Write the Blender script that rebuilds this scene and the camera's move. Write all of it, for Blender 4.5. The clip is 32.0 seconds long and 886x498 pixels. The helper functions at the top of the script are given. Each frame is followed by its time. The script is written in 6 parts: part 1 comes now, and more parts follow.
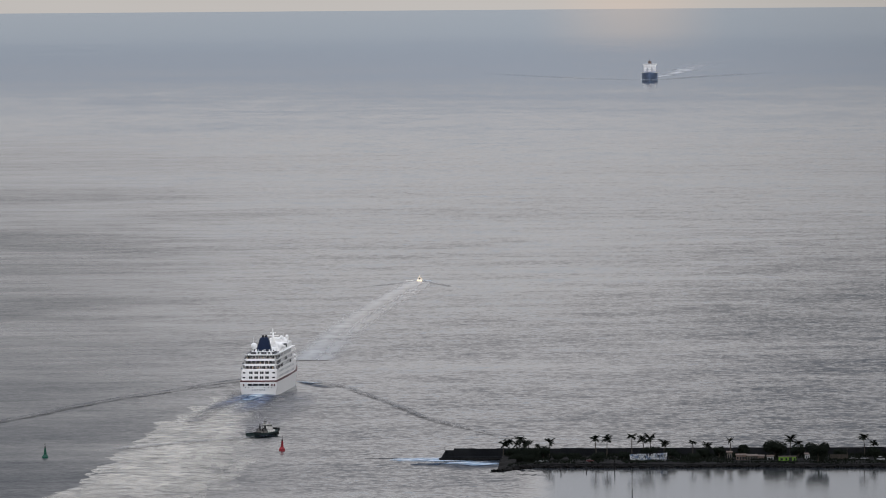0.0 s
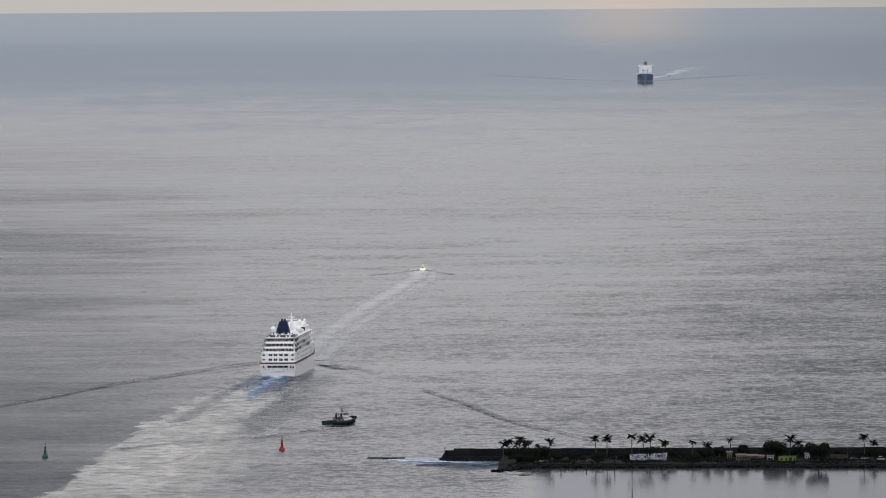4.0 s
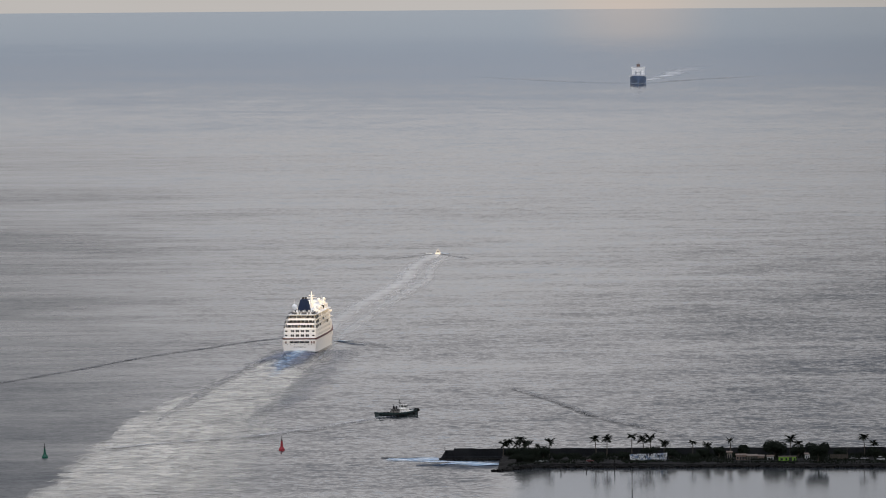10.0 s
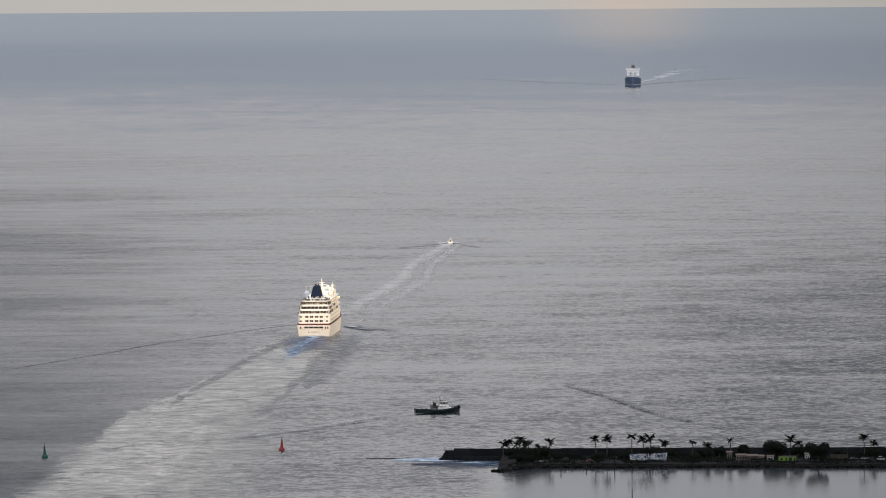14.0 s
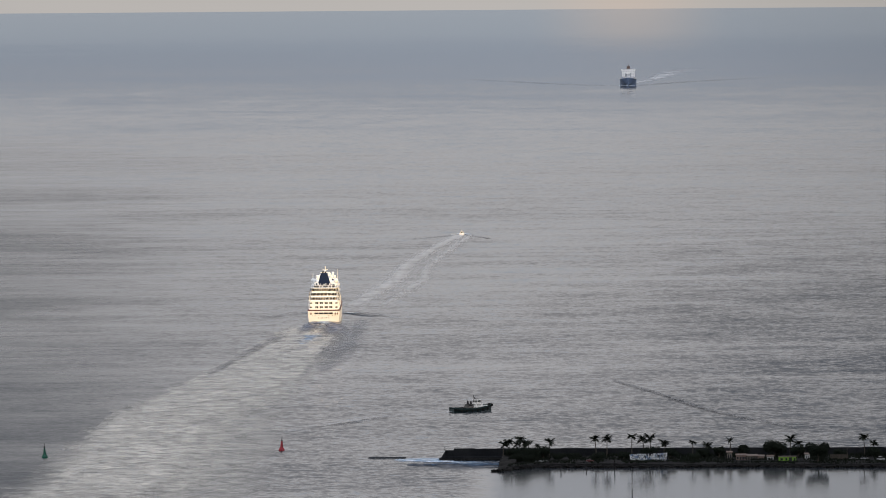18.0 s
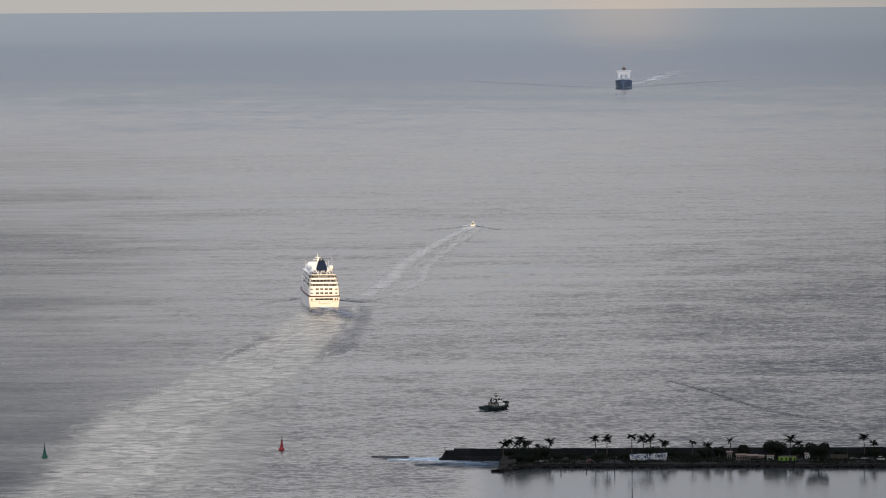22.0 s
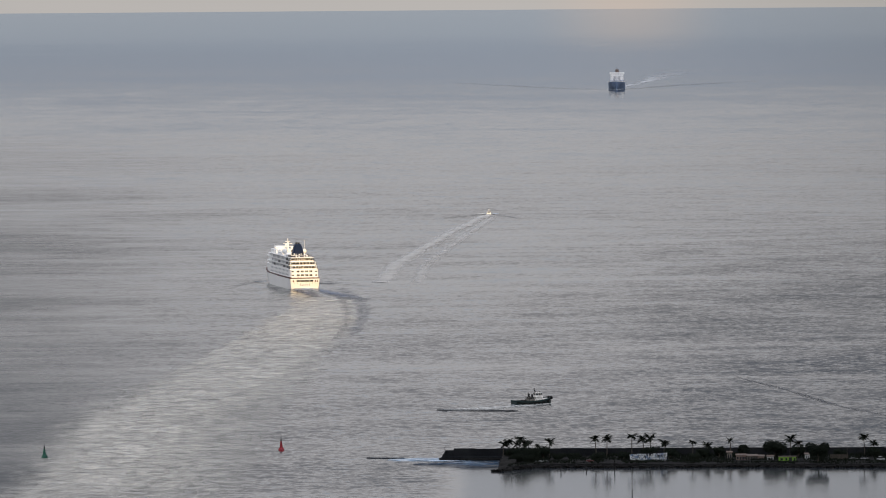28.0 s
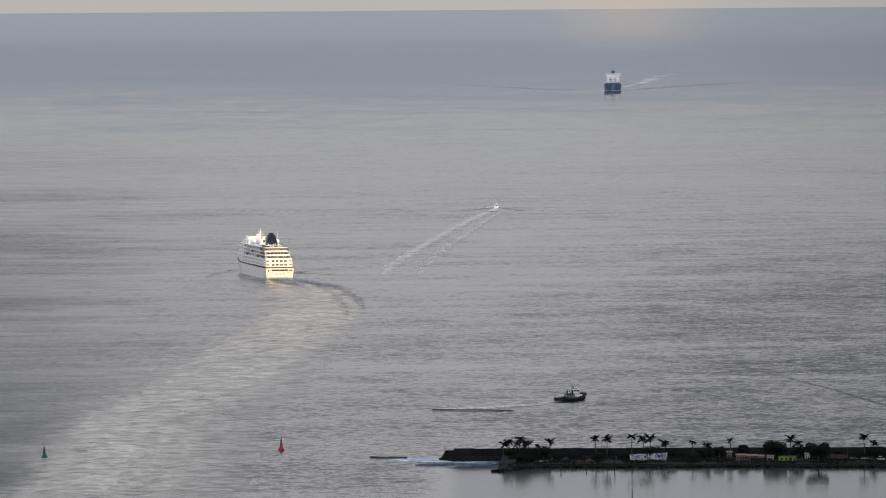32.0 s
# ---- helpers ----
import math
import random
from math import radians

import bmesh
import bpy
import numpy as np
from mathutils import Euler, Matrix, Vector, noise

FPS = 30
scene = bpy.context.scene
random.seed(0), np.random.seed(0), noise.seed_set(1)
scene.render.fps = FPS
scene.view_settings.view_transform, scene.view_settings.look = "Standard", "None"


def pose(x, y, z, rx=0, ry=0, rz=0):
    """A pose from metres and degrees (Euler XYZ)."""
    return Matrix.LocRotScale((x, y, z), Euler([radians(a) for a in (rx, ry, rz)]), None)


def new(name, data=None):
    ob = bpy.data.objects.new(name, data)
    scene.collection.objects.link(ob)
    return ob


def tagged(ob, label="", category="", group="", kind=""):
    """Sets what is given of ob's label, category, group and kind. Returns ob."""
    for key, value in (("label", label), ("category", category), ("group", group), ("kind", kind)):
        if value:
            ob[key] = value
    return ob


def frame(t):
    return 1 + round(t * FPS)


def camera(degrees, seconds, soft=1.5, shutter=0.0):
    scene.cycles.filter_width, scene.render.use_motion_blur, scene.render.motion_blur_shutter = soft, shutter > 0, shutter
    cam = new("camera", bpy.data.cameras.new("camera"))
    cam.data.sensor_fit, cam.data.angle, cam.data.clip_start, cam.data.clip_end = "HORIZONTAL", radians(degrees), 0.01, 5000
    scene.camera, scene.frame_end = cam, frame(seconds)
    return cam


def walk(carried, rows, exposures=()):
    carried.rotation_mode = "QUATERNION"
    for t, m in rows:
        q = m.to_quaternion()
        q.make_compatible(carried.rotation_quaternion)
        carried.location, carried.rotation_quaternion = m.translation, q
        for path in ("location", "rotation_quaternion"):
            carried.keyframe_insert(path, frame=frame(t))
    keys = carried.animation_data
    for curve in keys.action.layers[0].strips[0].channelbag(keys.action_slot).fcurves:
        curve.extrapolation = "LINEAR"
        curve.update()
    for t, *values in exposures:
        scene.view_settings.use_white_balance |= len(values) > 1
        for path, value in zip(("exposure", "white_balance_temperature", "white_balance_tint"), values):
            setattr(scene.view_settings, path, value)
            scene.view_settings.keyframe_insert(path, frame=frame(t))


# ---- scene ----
# One scale for the whole place: K model units to the true metre (a fifth), so that the
# horizon, some 25 km off, still lies within the lens's reach of 5000 units.
K = 0.2
EYE_HEIGHT = 310.06


def at(x, y, z=0.0, heading=0.0, rx=0.0, ry=0.0):
    """A pose from true metres; heading in degrees to the right of straight ahead."""
    return pose(x * K, y * K, z * K, rx, ry, -heading)


# ---- camera: a long lens on a hillside over the harbour, standing still ----
cam = camera(5.5, 32.0, soft=0.95)
EYE = pose(0, 0, EYE_HEIGHT * K, 90 - 2.19335, 0, 0) @ pose(0, 0, 0, 0, 0, -0.4385)
walk(cam, [(0.0, EYE), (32.0, EYE)], [(0.0, -0.07), (9.0, -0.11), (19.0, -0.20), (32.0, -0.20)])

# ---- world and sun ----
SUN_AZIMUTH = 33.0   # degrees to the right of straight behind the camera
SUN_HEIGHT = 7.4


def make_world():
    w = bpy.data.worlds.new("overcast_sky")
    scene.world = w
    w.use_nodes = True
    nt = w.node_tree
    nt.nodes.clear()
    n, l = nt.nodes.new, nt.links.new
    out = n("ShaderNodeOutputWorld")
    sky = n("ShaderNodeTexSky")
    sky.sky_type, sky.sun_disc = "NISHITA", False
    sky.sun_elevation, sky.sun_rotation = radians(SUN_HEIGHT), radians(180 - SUN_AZIMUTH)
    sky.air_density, sky.dust_density = 1.0, 2.0
    bg_sky = n("ShaderNodeBackground")
    bg_sky.inputs["Strength"].default_value = 0.1
    l(sky.outputs[0], bg_sky.inputs["Color"])
    # a closed veil of high cloud over the clear sky
    tc = n("ShaderNodeTexCoord")
    sep = n("ShaderNodeSeparateXYZ")
    l(tc.outputs["Generated"], sep.inputs[0])
    ramp = n("ShaderNodeValToRGB")
    e = ramp.color_ramp.elements
    stops = ((0.0, (0.66, 0.625, 0.60)), (0.0195, (0.65, 0.62, 0.60)), (0.022, (0.56, 0.585, 0.62)), (0.0325, (0.47, 0.525, 0.60)), (0.0375, (0.335, 0.395, 0.49)), (0.055, (0.365, 0.415, 0.52)), (0.095, (0.55, 0.555, 0.61)), (0.18, (0.88, 0.84, 0.85)), (0.40, (0.94, 0.90, 0.91)), (1.0, (1.24, 1.37, 1.62)))
    e[0].position, e[0].color = stops[0][0], (*stops[0][1], 1)
    e[1].position, e[1].color = stops[-1][0], (*stops[-1][1], 1)
    for p, c in stops[1:-1]:
        e.new(p).color = (*c, 1)
    low = n("ShaderNodeMapRange")
    low.inputs["From Min"].default_value, low.inputs["From Max"].default_value = -0.02, 1.0
    l(sep.outputs["Z"], low.inputs["Value"])
    l(low.outputs[0], ramp.inputs[0])
    mp = n("ShaderNodeMapping")
    mp.inputs["Scale"].default_value = (2.0, 2.0, 9.0)
    l(tc.outputs["Generated"], mp.inputs[0])
    nz = n("ShaderNodeTexNoise")
    nz.inputs["Scale"].default_value, nz.inputs["Detail"].default_value = 1.6, 5.0
    l(mp.outputs[0], nz.inputs["Vector"])
    rng = n("ShaderNodeMapRange")
    rng.inputs["From Min"].default_value, rng.inputs["From Max"].default_value = 0.3, 0.7
    rng.inputs["To Min"].default_value, rng.inputs["To Max"].default_value = 0.9, 1.1
    l(nz.outputs["Fac"], rng.inputs["Value"])
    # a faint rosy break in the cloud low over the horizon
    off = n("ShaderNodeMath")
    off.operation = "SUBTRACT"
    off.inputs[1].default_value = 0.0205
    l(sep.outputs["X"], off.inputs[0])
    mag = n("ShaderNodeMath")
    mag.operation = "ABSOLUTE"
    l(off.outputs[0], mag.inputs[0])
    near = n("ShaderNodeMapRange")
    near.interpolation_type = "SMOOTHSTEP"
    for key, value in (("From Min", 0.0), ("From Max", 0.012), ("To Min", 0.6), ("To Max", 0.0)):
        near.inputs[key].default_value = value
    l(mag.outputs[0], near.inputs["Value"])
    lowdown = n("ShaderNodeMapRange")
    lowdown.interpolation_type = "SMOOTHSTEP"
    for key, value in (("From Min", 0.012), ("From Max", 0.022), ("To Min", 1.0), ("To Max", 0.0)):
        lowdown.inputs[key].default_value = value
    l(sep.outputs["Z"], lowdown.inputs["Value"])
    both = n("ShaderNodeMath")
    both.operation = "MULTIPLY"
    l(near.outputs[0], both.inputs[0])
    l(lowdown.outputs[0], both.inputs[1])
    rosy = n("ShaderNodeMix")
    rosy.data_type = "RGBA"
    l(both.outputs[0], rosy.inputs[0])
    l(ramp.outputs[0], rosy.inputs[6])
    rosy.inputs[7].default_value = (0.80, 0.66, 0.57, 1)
    bg_cloud = n("ShaderNodeBackground")
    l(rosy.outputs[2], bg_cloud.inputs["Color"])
    # the veil is brighter towards the low sun
    dot = n("ShaderNodeVectorMath")
    dot.operation = "DOT_PRODUCT"
    dot.inputs[1].default_value = (math.sin(radians(SUN_AZIMUTH)), -math.cos(radians(SUN_AZIMUTH)), 0.15)
    l(tc.outputs["Generated"], dot.inputs[0])
    glow = n("ShaderNodeMapRange")
    glow.interpolation_type = "SMOOTHSTEP"
    for key, value in (("From Min", -0.1), ("From Max", 1.0), ("To Min", 1.0), ("To Max", 2.4)):
        glow.inputs[key].default_value = value
    l(dot.outputs["Value"], glow.inputs["Value"])
    # sky dimmed to the right, to darken that side of the sea
    right_dim = n("ShaderNodeMapRange")
    right_dim.interpolation_type = "SMOOTHSTEP"
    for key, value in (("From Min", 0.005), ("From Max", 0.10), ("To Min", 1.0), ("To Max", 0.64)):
        right_dim.inputs[key].default_value = value
    l(sep.outputs["X"], right_dim.inputs["Value"])
    sky_level = n("ShaderNodeMath")
    sky_level.operation = "MULTIPLY"
    l(right_dim.outputs[0], sky_level.inputs[0])
    l(glow.outputs[0], sky_level.inputs[1])
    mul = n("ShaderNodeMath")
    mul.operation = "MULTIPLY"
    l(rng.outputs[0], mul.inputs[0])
    l(sky_level.outputs[0], mul.inputs[1])
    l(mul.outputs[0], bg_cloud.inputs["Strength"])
    mix = n("ShaderNodeMixShader")
    mix.inputs[0].default_value = 0.85
    l(bg_sky.outputs[0], mix.inputs[1])
    l(bg_cloud.outputs[0], mix.inputs[2])
    l(mix.outputs[0], out.inputs[0])


make_world()
sun_data = bpy.data.lights.new("sun", "SUN")
sun_data.energy, sun_data.angle, sun_data.color = 4.2, radians(0.53), (1.0, 0.66, 0.27)
sun = new("sun", sun_data)
_a, _e = radians(SUN_AZIMUTH), radians(SUN_HEIGHT)
TO_SUN = Vector((math.sin(_a) * math.cos(_e), -math.cos(_a) * math.cos(_e), math.sin(_e)))
sun.rotation_mode = "QUATERNION"
sun.rotation_quaternion = TO_SUN.to_track_quat("Z", "Y")
sun.location = (200, -300, 400)


# ---- materials ----
def nodes(name):
    m = bpy.data.materials.new(name)
    m.use_nodes = True
    nt = m.node_tree
    return m, nt, nt.nodes["Principled BSDF"]


def coords(nt, scale=(1, 1, 1), source="Object"):
    """Texture coordinates in true metres, scaled."""
    tc = nt.nodes.new("ShaderNodeTexCoord")
    mp = nt.nodes.new("ShaderNodeMapping")
    mp.inputs["Scale"].default_value = tuple(s / K for s in scale)
    nt.links.new(tc.outputs[source], mp.inputs[0])
    return mp.outputs[0]


def noise_tex(nt, vec, scale, detail=3.0, rough=0.55, distortion=0.0):
    t = nt.nodes.new("ShaderNodeTexNoise")
    t.inputs["Scale"].default_value, t.inputs["Detail"].default_value = scale, detail
    t.inputs["Roughness"].default_value, t.inputs["Distortion"].default_value = rough, distortion
    nt.links.new(vec, t.inputs["Vector"])
    return t.outputs["Fac"]


def remap(nt, value, a, b, c, d, smooth=False):
    r = nt.nodes.new("ShaderNodeMapRange")
    if smooth:
        r.interpolation_type = "SMOOTHSTEP"
    for k, v in zip(("From Min", "From Max", "To Min", "To Max"), (a, b, c, d)):
        r.inputs[k].default_value = v
    nt.links.new(value, r.inputs["Value"])
    return r.outputs[0]


def calc(nt, op, a, b=None):
    m = nt.nodes.new("ShaderNodeMath")
    m.operation = op
    for i, v in enumerate((a, b)):
        if v is None:
            continue
        if isinstance(v, (int, float)):
            m.inputs[i].default_value = v
        else:
            nt.links.new(v, m.inputs[i])
    return m.outputs[0]


def blend(nt, fac, a, b):
    m = nt.nodes.new("ShaderNodeMix")
    m.data_type = "RGBA"
    for s, v in ((m.inputs[0], fac), (m.inputs[6], a), (m.inputs[7], b)):
        if isinstance(v, (int, float)):
            s.default_value = v
        elif isinstance(v, tuple):
            s.default_value = (*v, 1)
        else:
            nt.links.new(v, s)
    return m.outputs[2]


def bump(nt, p, height, distance, strength=1.0):
    b = nt.nodes.new("ShaderNodeBump")
    b.inputs["Strength"].default_value, b.inputs["Distance"].default_value = strength, distance * K
    nt.links.new(height, b.inputs["Height"])
    nt.links.new(b.outputs[0], p.inputs["Normal"])


def paint(name, base, other=None, rough=0.5, metal=0.0, scale=0.4, grain=4.0, relief=0.01, stain=0.35, spec=None):
    """A surface in two tones: broad stains and a fine grain, with slight relief."""
    m, nt, p = nodes(name)
    other = other or tuple(c * 0.72 for c in base)
    v = coords(nt)
    broad = noise_tex(nt, v, scale, 4.0)
    fine = noise_tex(nt, v, grain, 3.0)
    f = calc(nt, "ADD", remap(nt, broad, 0.42, 0.72, 0.0, stain), remap(nt, fine, 0.35, 0.75, 0.0, stain * 0.5))
    rnd = nt.nodes.new("ShaderNodeObjectInfo").outputs["Random"]
    f = calc(nt, "ADD", f, remap(nt, rnd, 0.0, 1.0, 0.0, stain * 0.4))
    nt.links.new(blend(nt, f, base, other), p.inputs["Base Color"])
    nt.links.new(remap(nt, fine, 0.3, 0.7, rough * 0.8, min(1.0, rough * 1.2)), p.inputs["Roughness"])
    p.inputs["Metallic"].default_value = metal
    p.inputs["Specular IOR Level"].default_value = spec if spec is not None else (0.08 if rough >= 0.8 else 0.35)
    if relief:
        bump(nt, p, fine, relief)
    return m


def slopes(nt, p, layers, lean=0.12):
    """Facets of wavelets: layers of (texture scale, slope or a socket that gives it, detail). lean: the swell faces the shore."""
    total = None
    for scale, slope, detail in layers:
        t = nt.nodes.new("ShaderNodeTexNoise")
        t.inputs["Scale"].default_value, t.inputs["Detail"].default_value, t.inputs["Roughness"].default_value = 1.0, detail, 0.66
        nt.links.new(coords(nt, scale), t.inputs["Vector"])
        a = nt.nodes.new("ShaderNodeVectorMath")
        a.operation = "SUBTRACT"
        nt.links.new(t.outputs["Color"], a.inputs[0])
        a.inputs[1].default_value = (0.5, 0.5 + lean, 0.5)
        s = nt.nodes.new("ShaderNodeVectorMath")
        s.operation = "SCALE"
        nt.links.new(a.outputs[0], s.inputs[0])
        if isinstance(slope, (int, float)):
            s.inputs["Scale"].default_value = slope
        else:
            nt.links.new(slope, s.inputs["Scale"])
        if total is None:
            total = s.outputs[0]
        else:
            d = nt.nodes.new("ShaderNodeVectorMath")
            nt.links.new(total, d.inputs[0])
            nt.links.new(s.outputs[0], d.inputs[1])
            total = d.outputs[0]
    flat = nt.nodes.new("ShaderNodeVectorMath")
    flat.operation = "MULTIPLY"
    nt.links.new(total, flat.inputs[0])
    flat.inputs[1].default_value = (1, 1, 0)
    geo = nt.nodes.new("ShaderNodeNewGeometry")
    add = nt.nodes.new("ShaderNodeVectorMath")
    nt.links.new(flat.outputs[0], add.inputs[0])
    nt.links.new(geo.outputs["Normal"], add.inputs[1])
    nrm = nt.nodes.new("ShaderNodeVectorMath")
    nrm.operation = "NORMALIZE"
    nt.links.new(add.outputs[0], nrm.inputs[0])
    nt.links.new(nrm.outputs[0], p.inputs["Normal"])


def water_material():
    m, nt, p = nodes("open_sea")
    p.inputs["Base Color"].default_value = (0.022, 0.028, 0.034, 1)
    p.inputs["IOR"].default_value = 1.333
    # wind: broad lanes of calmer and of rougher water drawn out along the swell, and finer cat's-paws; it drops off out to sea
    lanes = noise_tex(nt, coords(nt, (1 / 620, 1 / 520, 1)), 1.0, 5.0, 0.6, 0.5)
    streak = noise_tex(nt, coords(nt, (1 / 190, 1 / 70, 1)), 1.0, 5.0, 0.62, 0.4)
    paws = noise_tex(nt, coords(nt, (1 / 48, 1 / 40, 1)), 1.0, 3.0, 0.6, 0.2)
    wind = calc(nt, "ADD", remap(nt, lanes, 0.35, 0.65, 0.0, 0.55), remap(nt, streak, 0.38, 0.64, 0.0, 0.27))
    wind = calc(nt, "ADD", wind, remap(nt, paws, 0.35, 0.65, 0.0, 0.18))
    sep = nt.nodes.new("ShaderNodeSeparateXYZ")
    nt.links.new(coords(nt), sep.inputs[0])
    far = remap(nt, sep.outputs["Y"], 5200.0, 16500.0, 1.0, 0.10, True)
    lee = calc(nt, "MULTIPLY", remap(nt, sep.outputs["Y"], 5030.0, 4998.0, 0.0, 1.0, True), remap(nt, sep.outputs["X"], 25.0, 60.0, 0.0, 1.0, True))
    # side-to-side dimming put into the waves: slope grows to the right by bearing
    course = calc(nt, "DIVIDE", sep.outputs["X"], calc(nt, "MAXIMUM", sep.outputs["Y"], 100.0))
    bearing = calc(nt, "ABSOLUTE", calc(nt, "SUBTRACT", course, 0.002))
    by_bearing = calc(nt, "ADD", remap(nt, course, -0.046, -0.008, 0.78, 0.88, True), remap(nt, course, 0.004, 0.050, 0.0, 0.75, True))
    # out at sea the slope is more even
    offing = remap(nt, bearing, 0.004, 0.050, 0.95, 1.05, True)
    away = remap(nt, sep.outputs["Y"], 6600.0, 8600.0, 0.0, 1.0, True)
    by_bearing = calc(nt, "ADD", calc(nt, "MULTIPLY", by_bearing, calc(nt, "SUBTRACT", 1.0, away)), calc(nt, "MULTIPLY", offing, away))
    gust = calc(nt, "MULTIPLY", calc(nt, "MULTIPLY", far, by_bearing), remap(nt, wind, 0.0, 1.0, 0.34, 1.34))
    slick = noise_tex(nt, coords(nt, (1 / 420, 1 / 190, 1)), 1.0, 5.0, 0.62, 0.6)
    band = calc(nt, "MULTIPLY", remap(nt, sep.outputs["Y"], 6500.0, 8400.0, 0.55, 1.0, True), remap(nt, sep.outputs["Y"], 8200.0, 9200.0, 1.0, 0.1, True))
    slick = calc(nt, "MULTIPLY", remap(nt, slick, 0.53, 0.66, 0.0, 0.5, True), band)
    gust = calc(nt, "MULTIPLY", gust, calc(nt, "SUBTRACT", 1.0, slick))
    # long narrow lines of smoother water along a current's edge
    rip = noise_tex(nt, coords(nt, (1 / 150, 1 / 62, 1)), 1.0, 4.0, 0.55, 0.6)
    zone = calc(nt, "MULTIPLY", remap(nt, sep.outputs["Y"], 7000.0, 7800.0, 0.0, 1.0, True), remap(nt, sep.outputs["Y"], 9000.0, 10200.0, 1.0, 0.1, True))
    gust = calc(nt, "MULTIPLY", gust, calc(nt, "ADD", 1.0, calc(nt, "MULTIPLY", remap(nt, rip, 0.54, 0.64, 0.0, -0.40, True), zone)))
    gust = calc(nt, "MULTIPLY", gust, remap(nt, sep.outputs["Y"], 14500.0, 21000.0, 1.0, 0.0, True))
    gust = calc(nt, "MULTIPLY", gust, remap(nt, lee, 0.0, 1.0, 1.0, 0.009))
    # dimming of the flanks put into the roughness, by bearing from the camera
    flank_roughness = calc(nt, "ADD", remap(nt, course, -0.050, -0.004, 1.45, 0.04, True), remap(nt, course, 0.010, 0.050, 0.0, 0.22, True))
    flank_roughness = calc(nt, "MULTIPLY", calc(nt, "MULTIPLY", flank_roughness, calc(nt, "SUBTRACT", 1.0, lee)), calc(nt, "ADD", 0.35, calc(nt, "MULTIPLY", remap(nt, wind, 0.0, 1.0, 0.3, 1.1), 0.65)))
    flank_roughness = calc(nt, "MULTIPLY", calc(nt, "ADD", flank_roughness, 0.03), calc(nt, "ADD", remap(nt, sep.outputs["Y"], 5000.0, 6600.0, 0.28, 0.0, True), remap(nt, sep.outputs["Y"], 6500.0, 15000.0, 0.42, 0.0, True)))
    fine_blur = calc(nt, "ADD", remap(nt, gust, 0.0, 1.2, 0.025, 0.13), remap(nt, sep.outputs["Y"], 10000.0, 14000.0, 0.0, 0.025, True))
    nt.links.new(calc(nt, "ADD", calc(nt, "ADD", fine_blur, calc(nt, "MULTIPLY", flank_roughness, 0.43)), calc(nt, "MULTIPLY", lee, 0.065)), p.inputs["Roughness"])
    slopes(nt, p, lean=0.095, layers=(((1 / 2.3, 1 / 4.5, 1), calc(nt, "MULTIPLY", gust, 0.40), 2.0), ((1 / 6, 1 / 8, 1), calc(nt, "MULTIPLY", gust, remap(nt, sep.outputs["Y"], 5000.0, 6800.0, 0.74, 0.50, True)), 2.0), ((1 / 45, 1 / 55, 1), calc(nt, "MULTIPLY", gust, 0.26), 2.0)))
    return m


def wake_material(name, base, foam, coverage, rough=0.12, across=4.0, edge=0.25, density=0.9, ragged=0.25, gloss=0.0, slope=0.5, gaps=0.3, tail=False, foam_rough=0.5, ripple=1.0, lines=0.0):
    """Disturbed water: milky with air, thinning out to both sides and in streaks; lines: dark wave faces painted across
    it.
    """
    m, nt, p = nodes(name)
    uv = nt.nodes.new("ShaderNodeUVMap").outputs[0]
    sep = nt.nodes.new("ShaderNodeSeparateXYZ")
    nt.links.new(uv, sep.inputs[0])
    side = calc(nt, "MULTIPLY", calc(nt, "ABSOLUTE", calc(nt, "SUBTRACT", sep.outputs["X"], 0.5)), 2.0)
    torn = noise_tex(nt, coords(nt, (1 / (across * 5), 1 / (across * 4), 1)), 1.0, 5.0, 0.62, 0.3)
    side = calc(nt, "ADD", side, remap(nt, torn, 0.3, 0.7, -ragged, ragged))
    cover = remap(nt, side, 1.0 - edge - ragged, 1.0 - ragged, density, 0.0, True)
    streak = noise_tex(nt, coords(nt, (1 / (across * 5), 1 / (across * 5), 1)), 1.0, 4.0, 0.65, 0.3)
    cover = calc(nt, "MULTIPLY", cover, remap(nt, streak, 0.32, 0.58, gaps, 1.0))
    if tail:
        v = sep.outputs["Y"]
        cover = calc(nt, "MULTIPLY", cover, calc(nt, "MULTIPLY", remap(nt, v, 0.35, 1.0, 1.0, 0.0, True), remap(nt, v, 0.0, 0.08, 0.3, 1.0, True)))
    fine = noise_tex(nt, coords(nt, (1 / (across * 1.25), 1 / (across * 2.0), 1)), 1.0, 3.0, 0.6)
    cover = calc(nt, "MULTIPLY", cover, remap(nt, fine, 0.38, 0.58, ripple, 1.0))
    f = remap(nt, fine, 0.62 - 0.4 * coverage, 0.85 - 0.3 * coverage, 0.0, 1.0)
    tone = blend(nt, f, base, foam)
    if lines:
        # darkness of wave faces is put into the colour, with steeper slopes
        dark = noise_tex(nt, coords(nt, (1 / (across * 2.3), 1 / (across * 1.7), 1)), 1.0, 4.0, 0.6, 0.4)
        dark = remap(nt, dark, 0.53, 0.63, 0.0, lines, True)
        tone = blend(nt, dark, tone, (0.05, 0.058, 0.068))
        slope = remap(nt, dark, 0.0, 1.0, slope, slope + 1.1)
    nt.links.new(tone, p.inputs["Base Color"])
    nt.links.new(remap(nt, f, 0.0, 1.0, rough, foam_rough), p.inputs["Roughness"])
    p.inputs["IOR"].default_value = 1.333
    slopes(nt, p, (((1 / (across * 1.25), 1 / (across * 2.0), 1), slope, 3.0),))
    p.inputs["Specular IOR Level"].default_value = gloss
    nt.links.new(cover, p.inputs["Alpha"])
    return m


